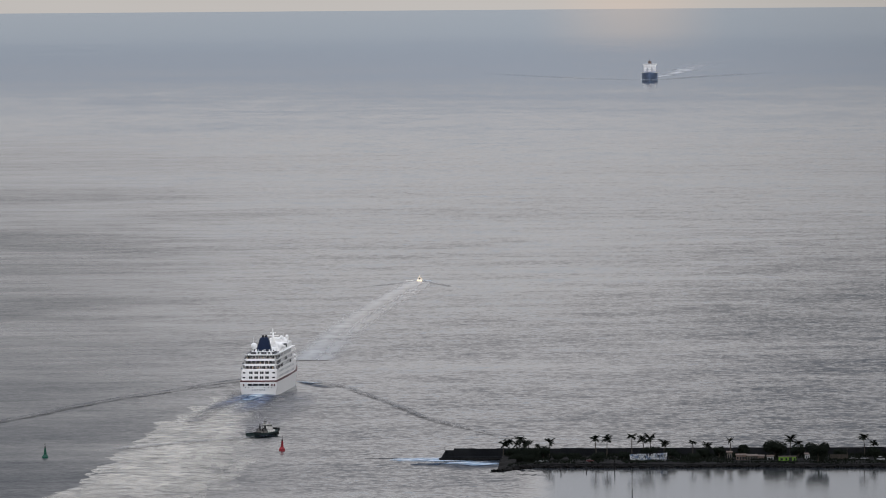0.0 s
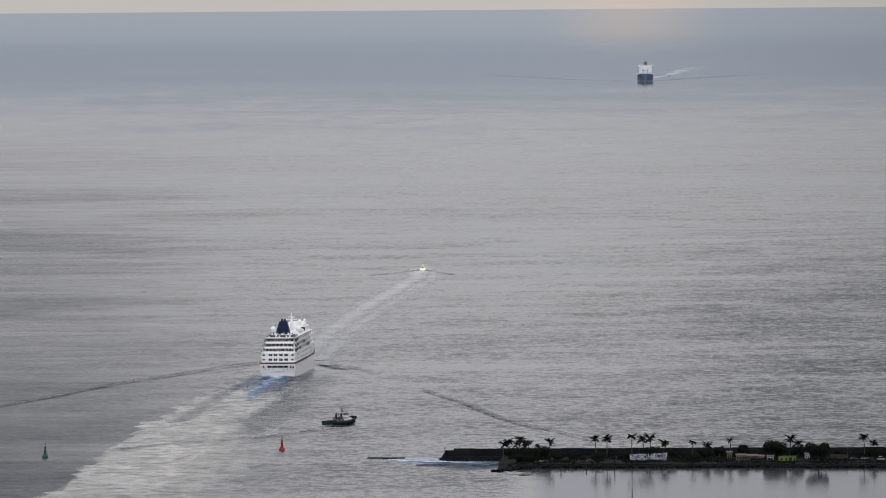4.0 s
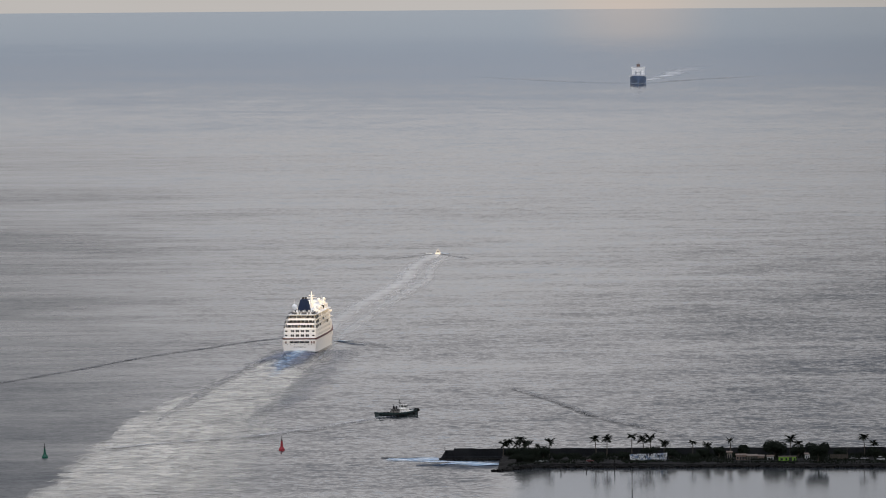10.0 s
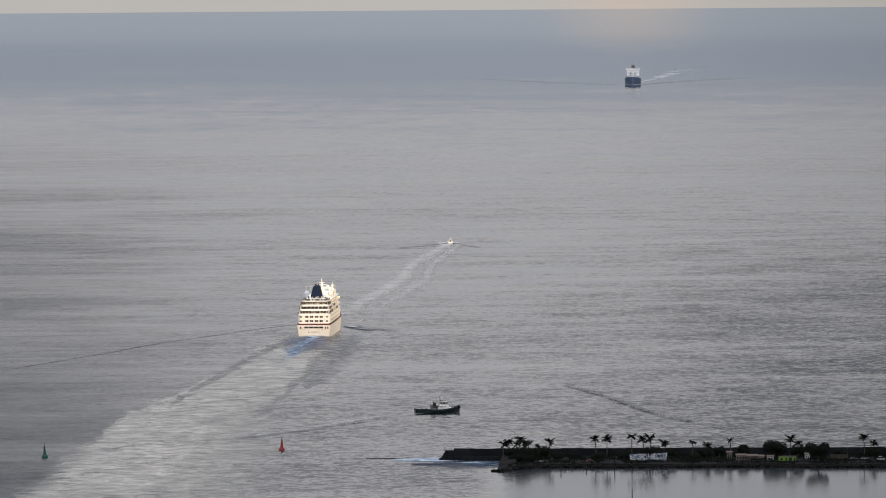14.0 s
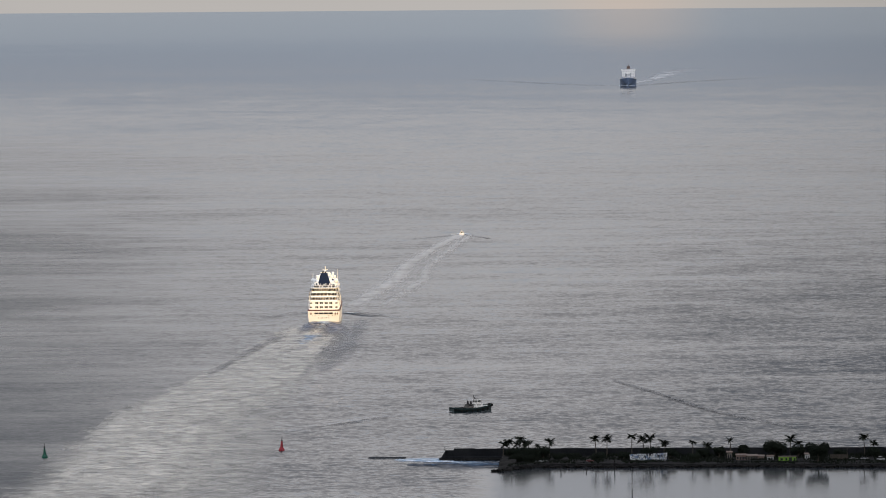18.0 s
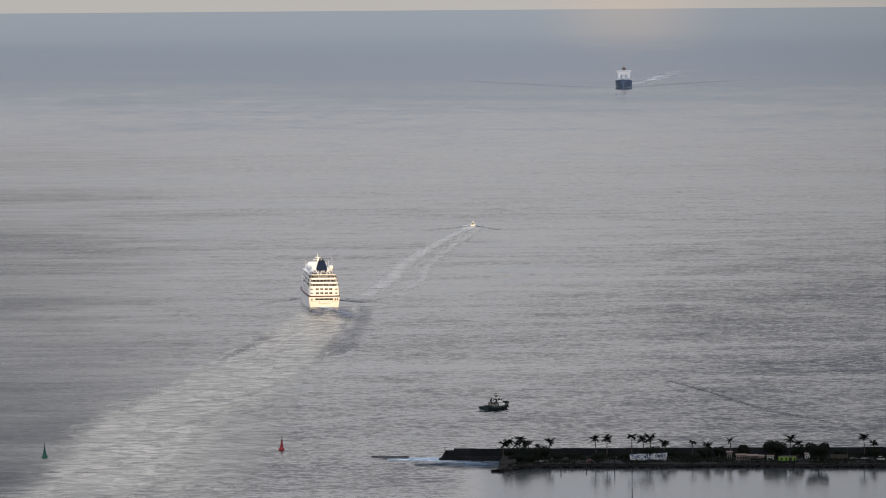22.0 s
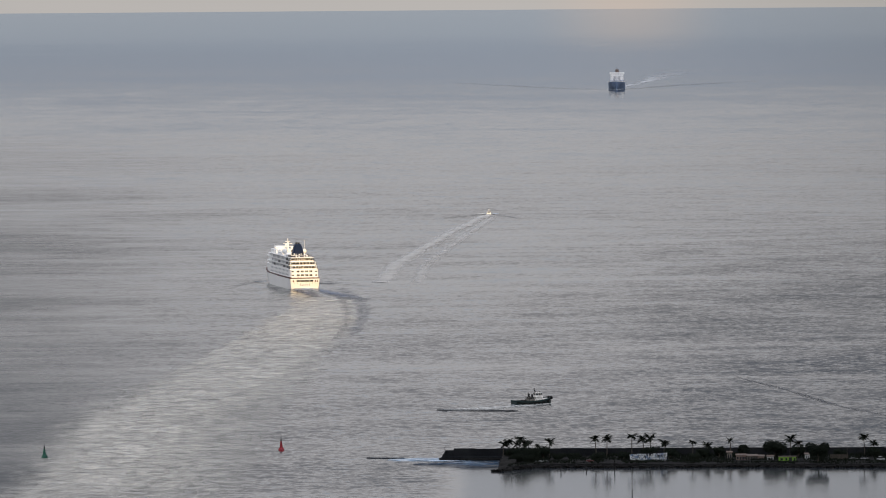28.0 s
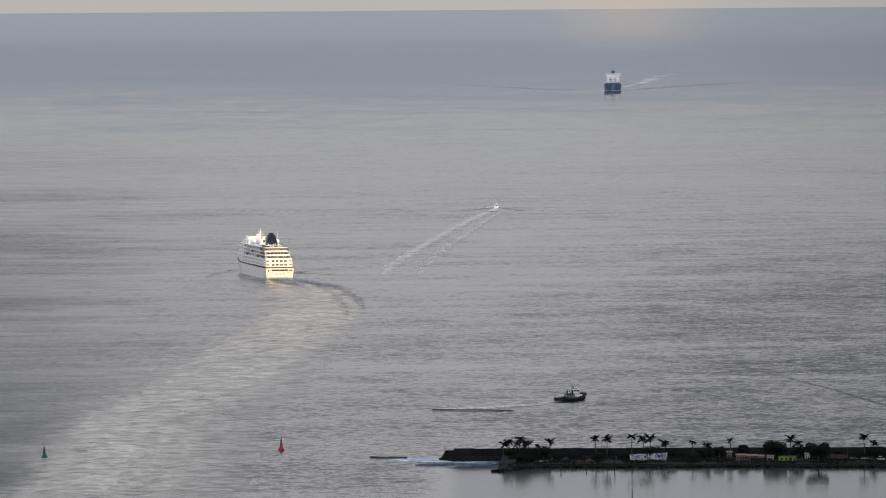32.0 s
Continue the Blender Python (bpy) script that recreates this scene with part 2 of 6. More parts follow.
M = {}
M["sea"] = water_material()
# the smooth wake's brighter sky reflection is put into its cream colour
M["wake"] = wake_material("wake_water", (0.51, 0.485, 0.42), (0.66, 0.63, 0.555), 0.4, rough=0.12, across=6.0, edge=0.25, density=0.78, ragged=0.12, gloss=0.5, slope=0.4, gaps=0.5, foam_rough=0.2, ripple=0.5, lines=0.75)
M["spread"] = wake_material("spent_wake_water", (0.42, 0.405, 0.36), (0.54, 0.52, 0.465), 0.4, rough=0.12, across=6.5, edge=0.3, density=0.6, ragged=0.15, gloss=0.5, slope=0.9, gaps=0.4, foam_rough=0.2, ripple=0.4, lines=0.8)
M["tugfoam"] = wake_material("tug_foam", (0.50, 0.50, 0.485), (0.68, 0.67, 0.65), 0.45, rough=0.3, across=3.0, edge=0.6, density=0.8, ragged=0.2, gaps=0.35, ripple=0.5)
M["churn"] = wake_material("churned_water", (0.16, 0.26, 0.38), (0.70, 0.76, 0.80), 0.42, across=4.0, edge=0.9, density=0.75, ragged=0.2, tail=True, gaps=0.3, gloss=0.4, ripple=0.5)
M["trail"] = wake_material("foam_trail", (0.47, 0.485, 0.50), (0.68, 0.69, 0.70), 0.5, rough=0.3, across=7.0, edge=0.9, density=0.62, ragged=0.1, gaps=0.6, gloss=0.3)
M["faint"] = wake_material("faint_foam_trail", (0.45, 0.465, 0.48), (0.64, 0.65, 0.66), 0.5, rough=0.3, across=7.0, edge=0.9, density=0.5, ragged=0.1, gaps=0.5, gloss=0.3)
M["thin"] = wake_material("thin_wake", (0.34, 0.345, 0.35), (0.58, 0.58, 0.575), 0.4, rough=0.3, across=4.0, edge=0.8, density=0.78, ragged=0.25, gaps=0.1, ripple=0.35)
M["far"] = wake_material("distant_wave", (0.07, 0.09, 0.12), (0.11, 0.13, 0.16), 0.1, rough=0.3, across=20.0, edge=0.8, density=0.36, gloss=0.4, tail=True)
M["fan"] = wake_material("distant_wake", (0.50, 0.51, 0.52), (0.70, 0.71, 0.72), 0.5, rough=0.3, across=22.0, edge=0.8, density=0.85, tail=True, gaps=0.2)
M["froth"] = wake_material("propeller_wash", (0.12, 0.20, 0.32), (0.66, 0.76, 0.86), 0.40, across=4.0, edge=0.9, density=0.9, ragged=0.1, gaps=0.45, ripple=0.5)
M["blue"] = wake_material("dark_blue_water", (0.026, 0.046, 0.078), (0.15, 0.20, 0.27), 0.14, across=5.0, edge=0.75, density=0.9, ragged=0.2, gaps=0.45, ripple=0.5)
# the wave face's shade is put into a near-black colour with hardly any gloss
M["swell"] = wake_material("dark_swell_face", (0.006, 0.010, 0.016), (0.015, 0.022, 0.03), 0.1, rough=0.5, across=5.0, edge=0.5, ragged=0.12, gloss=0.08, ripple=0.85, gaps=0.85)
M["foam"] = wake_material("sea_foam", (0.34, 0.43, 0.52), (0.84, 0.87, 0.90), 0.52, across=3.0, edge=0.7, gaps=0.45, ragged=0.2)
M["surf"] = wake_material("breaking_surf", (0.30, 0.40, 0.52), (0.80, 0.84, 0.88), 0.46, across=3.5, edge=0.6, gaps=0.4, ragged=0.2)
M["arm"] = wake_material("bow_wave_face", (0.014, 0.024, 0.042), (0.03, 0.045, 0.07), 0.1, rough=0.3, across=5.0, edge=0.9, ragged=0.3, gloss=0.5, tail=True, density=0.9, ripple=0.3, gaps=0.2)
M["crest"] = wake_material("wave_crest", (0.008, 0.016, 0.030), (0.02, 0.03, 0.05), 0.1, rough=0.35, across=5.0, edge=0.7, ragged=0.3, gloss=0.5, ripple=0.5, gaps=0.35)
# dark sheet: the ship's reflection and shade on the sea, put into colour
M["shadow"] = wake_material("painted_dark_reflection", (0.022, 0.042, 0.085), (0.05, 0.08, 0.14), 0.2, rough=0.2, across=5.0, edge=0.95, density=0.55, ragged=0.1, gloss=0.25, slope=0.9, gaps=0.35, ripple=0.3)
M["deep"] = wake_material("deep_blue_wash", (0.016, 0.045, 0.115), (0.07, 0.14, 0.26), 0.2, rough=0.2, across=5.0, edge=0.8, density=1.0, ragged=0.1, gloss=0.2, slope=0.9, gaps=0.75, ripple=0.7, tail=True)
M["sheet"] = wake_material("pale_trailing_foam", (0.48, 0.50, 0.52), (0.70, 0.72, 0.74), 0.5, rough=0.3, across=7.0, edge=0.6, density=0.7, ragged=0.15, gaps=0.6)
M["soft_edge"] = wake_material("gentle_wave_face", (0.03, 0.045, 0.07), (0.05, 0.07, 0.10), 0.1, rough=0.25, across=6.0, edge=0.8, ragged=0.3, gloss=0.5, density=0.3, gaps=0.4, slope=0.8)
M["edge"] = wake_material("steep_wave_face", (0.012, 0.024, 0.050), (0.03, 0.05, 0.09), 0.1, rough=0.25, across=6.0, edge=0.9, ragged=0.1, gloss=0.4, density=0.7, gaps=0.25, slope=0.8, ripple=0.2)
M["white"] = paint("white_ship_paint", (0.84, 0.84, 0.83), (0.74, 0.73, 0.71), rough=0.35, scale=0.08, grain=1.2, relief=0.0, stain=0.3)
M["deck"] = paint("teak_deck", (0.36, 0.26, 0.17), rough=0.7)
M["navy"] = paint("navy_funnel_paint", (0.009, 0.018, 0.048), (0.011, 0.018, 0.036), rough=0.4, stain=0.3, spec=0.08)
M["soot"] = paint("black_sooty_metal", (0.015, 0.015, 0.017), rough=0.6)
M["maroon"] = paint("dark_red_stripe", (0.085, 0.018, 0.022), rough=0.45)
M["glass"] = paint("dark_window_glass", (0.02, 0.024, 0.028), (0.05, 0.05, 0.05), rough=0.25, relief=0.0, spec=0.15)
M["palegrey"] = paint("pale_grey_glass", (0.42, 0.44, 0.46), rough=0.3)
M["grey"] = paint("grey_letter_paint", (0.15, 0.16, 0.19), rough=0.5)
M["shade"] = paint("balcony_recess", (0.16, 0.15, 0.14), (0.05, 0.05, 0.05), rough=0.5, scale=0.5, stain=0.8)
M["bandglass"] = paint("tinted_balcony_glass", (0.13, 0.14, 0.16), (0.30, 0.31, 0.33), rough=0.3, scale=0.25, grain=0.6, relief=0.0, stain=0.7, spec=0.3)
M["tuggrey"] = paint("worn_grey_paint", (0.22, 0.215, 0.20), (0.10, 0.09, 0.08), rough=0.6, scale=0.6, stain=0.6)
M["green"] = paint("dark_green_hull_paint", (0.004, 0.019, 0.020), (0.008, 0.018, 0.019), rough=0.45)
M["rubber"] = paint("black_rubber", (0.012, 0.012, 0.012), rough=0.8)
M["tugwhite"] = paint("weathered_white_paint", (0.72, 0.72, 0.70), (0.45, 0.42, 0.38), rough=0.45, scale=0.5)
M["buoygreen"] = paint("green_buoy_paint", (0.006, 0.085, 0.055), rough=0.45)
M["buoyred"] = paint("red_buoy_paint", (0.26, 0.018, 0.028), rough=0.45)
# dark blue made paler: the haze of distance is in the colour
M["bluehull"] = paint("hazed_blue_hull_paint", (0.13, 0.19, 0.31), (0.16, 0.20, 0.28), rough=0.5, scale=0.06, stain=0.4)
M["rust"] = paint("dull_brown_paint", (0.14, 0.10, 0.09), rough=0.6)
M["orange"] = paint("buff_boat_paint", (0.40, 0.41, 0.42), rough=0.4)
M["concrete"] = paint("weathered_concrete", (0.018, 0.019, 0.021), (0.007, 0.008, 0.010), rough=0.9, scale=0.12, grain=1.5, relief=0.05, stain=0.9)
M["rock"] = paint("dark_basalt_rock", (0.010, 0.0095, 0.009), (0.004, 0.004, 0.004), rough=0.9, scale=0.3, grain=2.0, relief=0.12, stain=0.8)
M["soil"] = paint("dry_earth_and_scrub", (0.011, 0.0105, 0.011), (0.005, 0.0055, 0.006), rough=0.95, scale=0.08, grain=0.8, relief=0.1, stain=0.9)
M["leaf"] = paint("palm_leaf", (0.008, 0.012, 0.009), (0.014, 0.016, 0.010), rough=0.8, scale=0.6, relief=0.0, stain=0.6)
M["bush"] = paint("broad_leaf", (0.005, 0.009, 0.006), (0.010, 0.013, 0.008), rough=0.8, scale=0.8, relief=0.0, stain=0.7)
M["bark"] = paint("grey_bark", (0.06, 0.053, 0.045), rough=0.9)
M["hill"] = paint("forested_slope", (0.045, 0.065, 0.03), (0.08, 0.075, 0.05), rough=0.95, scale=0.004, grain=0.05, relief=3.0, stain=0.8)


# ---- mesh helpers (all in true metres) ----
def box(bm, cx, cy, cz, sx, sy, sz, turn=0.0):
    m = Matrix.Translation((cx, cy, cz)) @ Matrix.Rotation(radians(turn), 4, "Z") @ Matrix.Diagonal((sx, sy, sz, 1))
    return bmesh.ops.create_cube(bm, size=1.0, matrix=m)["verts"]


def tube(bm, a, b, ra, rb=None, n=8):
    a, b = Vector(a), Vector(b)
    d = b - a
    m = Matrix.Translation((a + b) / 2) @ d.to_track_quat("Z", "Y").to_matrix().to_4x4()
    return bmesh.ops.create_cone(bm, cap_ends=True, segments=n, radius1=ra, radius2=ra if rb is None else rb, depth=d.length, matrix=m)["verts"]


def ball(bm, c, r, n=12, squash=1.0):
    m = Matrix.Translation(c) @ Matrix.Diagonal((1, 1, squash, 1))
    return bmesh.ops.create_uvsphere(bm, u_segments=n, v_segments=max(6, n * 2 // 3), radius=r, matrix=m)["verts"]


def loft(bm, rings, closed=True, caps=True):
    """Skin a list of rings of points, each with the same count."""
    vs = [[bm.verts.new(p) for p in r] for r in rings]
    n = len(rings[0])
    for a, b in zip(vs, vs[1:]):
        for i in range(n if closed else n - 1):
            j = (i + 1) % n
            bm.faces.new((a[i], a[j], b[j], b[i]))
    if caps:
        bm.faces.new(vs[0][::-1])
        bm.faces.new(vs[-1])
    bmesh.ops.recalc_face_normals(bm, faces=bm.faces)


def prism(bm, outline, z0, z1):
    loft(bm, [[(x, y, z0) for x, y in outline], [(x, y, z1) for x, y in outline]])


def bevel(bm, width, segments=2):
    bmesh.ops.bevel(bm, geom=[e for e in bm.edges if len(e.link_faces) == 2 and e.calc_face_angle() > 0.6], offset=width, segments=segments, affect="EDGES", profile=0.6)


def mesh_of(name, bm, material, smooth=False):
    bm.transform(Matrix.Diagonal((K, K, K, 1)))
    me = bpy.data.meshes.new(name)
    bm.to_mesh(me)
    bm.free()
    me.materials.append(material)
    if smooth:
        me.shade_smooth()
    return me


def part(name, bm, material, parent=None, label="", smooth=False):
    ob = new(name, mesh_of(name, bm, material, smooth))
    ob.parent = parent
    if label:
        tagged(ob, label)
    return ob


def piece(name, me, parent, x, y, z, rz=0.0):
    """Another part on a shared mesh, at true metres in its parent's space."""
    ob = new(name, me)
    ob.parent = parent
    ob.matrix_basis = at(x, y, z, -rz)
    return ob


def thing(name, m, label, category, group="", kind=""):
    ob = new(name)
    ob.matrix_basis = m
    ob.empty_display_size = 1
    return tagged(ob, label, category, group, kind)


def lerp(points, s):
    """Piecewise linear through (s, value) pairs."""
    for (a, va), (b, vb) in zip(points, points[1:]):
        if s <= b:
            f = 0 if b == a else max(0.0, (s - a) / (b - a))
            return va + (vb - va) * f
    return points[-1][1]


# ---- the sea: one sheet out past the horizon, and the mountain behind the camera ----
def build_sea():
    bm = bmesh.new()
    bmesh.ops.create_grid(bm, x_segments=60, y_segments=60, size=1.0, matrix=Matrix.Translation((0, 2000, 0)) @ Matrix.Diagonal((32000, 32000, 1, 1)))
    ob = part("water", bm, M["sea"])
    return tagged(ob, "grey overcast sea with fine wind ripples", "sea", kind="structure")


def build_mountain():
    """The island's ridge: the camera stands on its seaward foot, and it keeps the low sun from the near water."""
    bm = bmesh.new()
    rings = []
    for j in range(13):
        v = j / 12
        row = []
        for i in range(91):
            x = -9000 + 300 * i
            crest = 1134 + 14 * noise.noise((x / 1500, 3.1, 0)) + 4 * noise.noise((x / 400, 7.7, 0))
            crest += 1900 * max(0.0, min(1.0, (x - 7400) / 1800)) ** 1.3   # unseen rise, added to keep the sun off the cargo ship
            edge = min(1.0, (i + 1) / 8, (91 - i) / 8)
            y = 0 - 60 - 1900 * v
            shape = math.sin(min(1.0, v / 0.42) * math.pi / 2) if v <= 0.42 else max(0.0, 1 - (v - 0.42) / 0.58) ** 0.8
            gully = 60 * noise.noise((x / 500, v * 3, 1.0)) * math.sin(math.pi * min(1, v * 2.0)) if v < 0.36 else 0
            row.append((x, y, max(-5.0, (crest * shape + gully) * edge) if 0 < j < 12 else -5.0))
        rings.append(row)
    loft(bm, rings, closed=False, caps=False)
    ob = part("mountain", bm, M["hill"])
    return tagged(ob, "steep forested island ridge above the harbour", "mountain", kind="structure")


SEA = build_sea()
build_mountain()


# ---- the cruise ship: y runs from the transom to the bow, z from the waterline ----
def build_cruise_ship():
    ship = thing("cruise_ship", at(-115.6, 5756.4, 0, 4.8), "white cruise ship with a navy funnel sailing out to sea", "ship")
    L = 174.0

    def half_top(y):
        return lerp(((0, 11.6), (20, 12.0), (120, 12.0), (142, 10.0), (160, 6.2), (171, 2.2), (L, 0.3)), y)

    def half_water(y):
        return lerp(((0, 10.6), (20, 11.8), (110, 11.8), (135, 8.8), (150, 4.6), (163, 1.2), (169, 0.15), (L, 0.1)), y)

    def sheer(y):
        return lerp(((0, 8.4), (60, 8.4), (120, 9.0), (150, 11.0), (L, 13.5)), y)

    # hull
    bm = bmesh.new()
    rings = []
    for k in range(27):
        y = L * (k / 26) ** 0.9
        ht, hw, zt = half_top(y), half_water(y), sheer(y)
        rake = lambda z: -1.6 * max(0, 1 - k / 2) * (z / 9) if k < 2 else (z / 13.5) * 5.0 * max(0, (y - 158) / 16)
        side = [(-3.0, hw * 0.93), (0.0, hw), (zt * 0.4, hw + (ht - hw) * 0.55), (zt * 0.75, hw + (ht - hw) * 0.9), (zt, ht)]
        ring = [(w, y + rake(max(z, 0)), z) for z, w in side] + [(-w, y + rake(max(z, 0)), z) for z, w in side[::-1]]
        rings.append(ring)
    loft(bm, rings)
    part("hull", bm, M["white"], ship, "white steel hull", smooth=False)
    # stripe round the hull top
    bm = bmesh.new()
    rings = []
    ys = [-0.3] + [L * (k / 26) ** 0.9 for k in range(1, 24)]
    for y in ys:
        w, z = half_top(max(y, 0)) + 0.12, sheer(max(y, 0))
        rings.append([(w, y, z + 0.2), (w, y, z + 0.9), (-w, y, z + 0.9), (-w, y, z + 0.2)])
    loft(bm, rings)
    part("hull_stripe", bm, M["maroon"], ship, "dark red band")
    bm = bmesh.new()
    rings = []
    for y in [0.2] + [L * (k / 26) ** 0.9 for k in range(1, 24)]:
        w, z = max(0.1, half_top(y) - 1.2), sheer(y)
        rings.append([(w, y, z + 0.9), (w, y, z + 1.35), (-w, y, z + 1.35), (-w, y, z + 0.9)])
    loft(bm, rings)
    part("main_deck", bm, M["white"], ship)

    # mooring openings, their shade put in as dark panels, and marks on the transom
    for x, w in ((-5.4, 2.6), (-2.0, 3.4), (1.8, 3.4), (5.2, 2.6)):
        bm = bmesh.new()
        box(bm, x, -1.32, 6.7, w, 0.3, 1.25)
        bevel(bm, 0.08, 1)
        part("mooring_opening", bm, M["glass"], ship)
    # small red markings, not lamps
    for x in (-9.3, 8.4, 9.9):
        bm = bmesh.new()
        box(bm, x, -1.25, 6.5, 0.8, 0.3, 1.5)
        bevel(bm, 0.08, 1)
        part("stern_light_panel", bm, M["maroon"], ship, "small dark red panel")
    for x in (-8.2, -6.2, -3.6, 3.6, 6.2, 8.2):
        bm = bmesh.new()
        box(bm, x, -0.98, 5.0, 0.45, 0.25, 0.3)
        part("fairlead", bm, M["soot"], ship)
    for k, letter in enumerate("EUROPA"):
        font = bpy.data.curves.new("stern_letter", "FONT")
        font.body, font.size, font.align_x, font.extrude = letter, 1.5 * K, "CENTER", 0.05 * K
        tmp = new("stern_letter", font)
        bpy.context.view_layer.update()
        me = bpy.data.meshes.new_from_object(tmp.evaluated_get(bpy.context.evaluated_depsgraph_get()))
        bpy.data.objects.remove(tmp)
        me.materials.append(M["grey"])
        ob = new("stern_letter", me)
        ob.parent = ship
        ob.matrix_basis = pose((k - 2.5) * 1.45 * K, -0.74 * K, 2.9 * K, 90, 0, 0)

    # decks: a slab, a set-back core, a rail, and on each side a row of balconies
    aft = (0.6, 1.4, 4.2, 8.6, 14.0)
    fore = (156, 155, 153, 149, 143)
    wide = (11.3, 11.2, 10.9, 10.6, 9.9)
    H = 2.95

    def plan(i, inset=0.0):
        a, f, w = aft[i] + inset, fore[i] - inset, wide[i] - inset
        fw = min(w, half_top(f - 14) - inset)
        mid = min(w, half_top(135) - inset)
        return [(-w, a + 1.2), (-w + 1.2, a), (w - 1.2, a), (w, a + 1.2), (w, 112), (mid, 132), (fw * 0.8, f - 6), (fw * 0.4, f), (-fw * 0.4, f), (-fw * 0.8, f - 6), (-mid, 132), (-w, 112)]

    for i in range(5):
        z = 9.55 + H * i
        bm = bmesh.new()
        prism(bm, plan(i), z, z + 0.5)
        part("deck_slab", bm, M["white"], ship)
        bm = bmesh.new()
        prism(bm, plan(i, 0.25 if i < 2 else 1.5), z + 0.4, z + H + 0.02)
        core = part("deck_house", bm, M["white"], ship)
        # parapet along the after terrace
        a, w = aft[i], wide[i]
        if i >= 1:
            bm = bmesh.new()
            box(bm, 0, a + 0.12, z + 0.62, 2 * w - 2.4, 0.12, 0.5)
            for s in (-1, 1):
                box(bm, s * (w - 0.12), a + 1.2 + 4.4, z + 0.62, 0.12, 8.8, 0.5)
            part("parapet", bm, M["white"], ship)
        # side balconies
        if i < 5:
            for s in (-1, 1):
                bm = bmesh.new()
                y0, y1 = a + 12, 110
                box(bm, s * (w - (0.25 if i < 2 else 0.85) + 0.02), (y0 + y1) / 2, z + 1.6, 0.12, y1 - y0, 1.9 if i > 1 else 1.3)
                part("cabin_window_band", bm, M["bandglass" if i > 1 else "palegrey"], ship, "band of cabin windows")
                bm = bmesh.new()
                n = int((y1 - y0) / 7.0)
                box(bm, 0, 0, 0, 0.12 if i < 2 else 0.3, 2.4 if i < 2 else 1.5, H - 0.4)
                divider = mesh_of("balcony_divider", bm, M["white"])
                for k in range(n + 1):
                    piece("balcony_divider", divider, ship, s * (w - (0.18 if i < 2 else 0.75)), y0 + (y1 - y0) * k / n, z + 1.55)
                if i >= 2:
                    bm = bmesh.new()
                    box(bm, s * (w - 0.06), (y0 + y1) / 2, z + 0.68, 0.1, y1 - y0, 0.45)
                    part("balcony_rail", bm, M["white"], ship)
        # forward windows
        bm = bmesh.new()
        f = fore[i]
        box(bm, 0, f - (0.2 if i < 2 else 1.45), z + 1.4, min(wide[i], half_top(f - 14)) * 0.7, 0.15, 1.1)
        part("front_window_band", bm, M["glass"], ship)

    # promenade openings in the sides, their shade put in as dark panels
    for s in (-1, 1):
        for i, y0, y1 in ((2, 14, 24), (2, 33, 42), (3, 18, 30), (4, 24, 34), (3, 62, 70), (2, 86, 94)):
            bm = bmesh.new()
            box(bm, s * (wide[i] - 0.03), (y0 + y1) / 2, 9.55 + H * i + 1.65, 0.14, y1 - y0, 1.7)
            part("promenade_opening", bm, M["glass"], ship, "dark promenade opening")

    # windows and openings in the stern, deck by deck
    def stern_window(x, y, z, w, h):
        bm = bmesh.new()
        box(bm, x, y, z, w, 0.16, h)
        bevel(bm, 0.06, 1)
        part("stern_window", bm, M["glass"], ship)

    for i in (0, 1):
        y, z = aft[i] + 0.2, 9.55 + H * i + 1.55
        for x in (-5.1, -1.75, 1.75, 5.1):
            stern_window(x - 0.55, y, z, 0.95, 1.5)
            stern_window(x + 0.62, y, z, 1.05, 1.5)
        for x in (-9.3, 9.3):
            stern_window(x, y, z, 1.6, 0.9)
    # decks 2 to 4: dark panels also paint in the shade under the slabs
    for i, count, w in ((2, 7, 17.0), (3, 6, 16.6), (4, 8, 14.0)):
        y, z = aft[i] + 1.42, 9.55 + H * i + 1.68
        for k in range(count):
            stern_window(-w / 2 + w * (k + 0.5) / count, y, z, w / count * 0.92, 1.9)
    for i in (2, 3, 4):
        for s in (-1, 1):
            stern_window(s * (wide[i] - 2.3), aft[i] + 1.44, 9.55 + H * i + 1.6, 1.5, 1.8)
    for i in (2, 3):
        for s in (-1, 1):
            bm = bmesh.new()
            tube(bm, (s * (wide[i] - 0.5), aft[i] + 1.0, 9.9 + H * i), (s * (wide[i] - 0.5), aft[i] + 1.0, 9.55 + H * (i + 1)), 0.22)
            part("terrace_post", bm, M["white"], ship)
    # deck chairs and other clutter along the open terraces
    for i in (2, 3, 4):
        for k in range(15):
            bm = bmesh.new()
            x = -8.2 + 1.17 * k + 0.5 * math.sin(5 * k + i)
            tall = 0.7 + 1.0 * ((k * 7 + i * 3) % 5) / 4
            box(bm, x, aft[i] + 0.7, 9.55 + H * i + 0.5 + tall / 2, 0.75, 0.6, tall)
            bevel(bm, 0.06, 1)
            part("deck_furniture", bm, M[("deck", "shade", "rust", "shade")[(k * 3 + i) % 4]], ship)

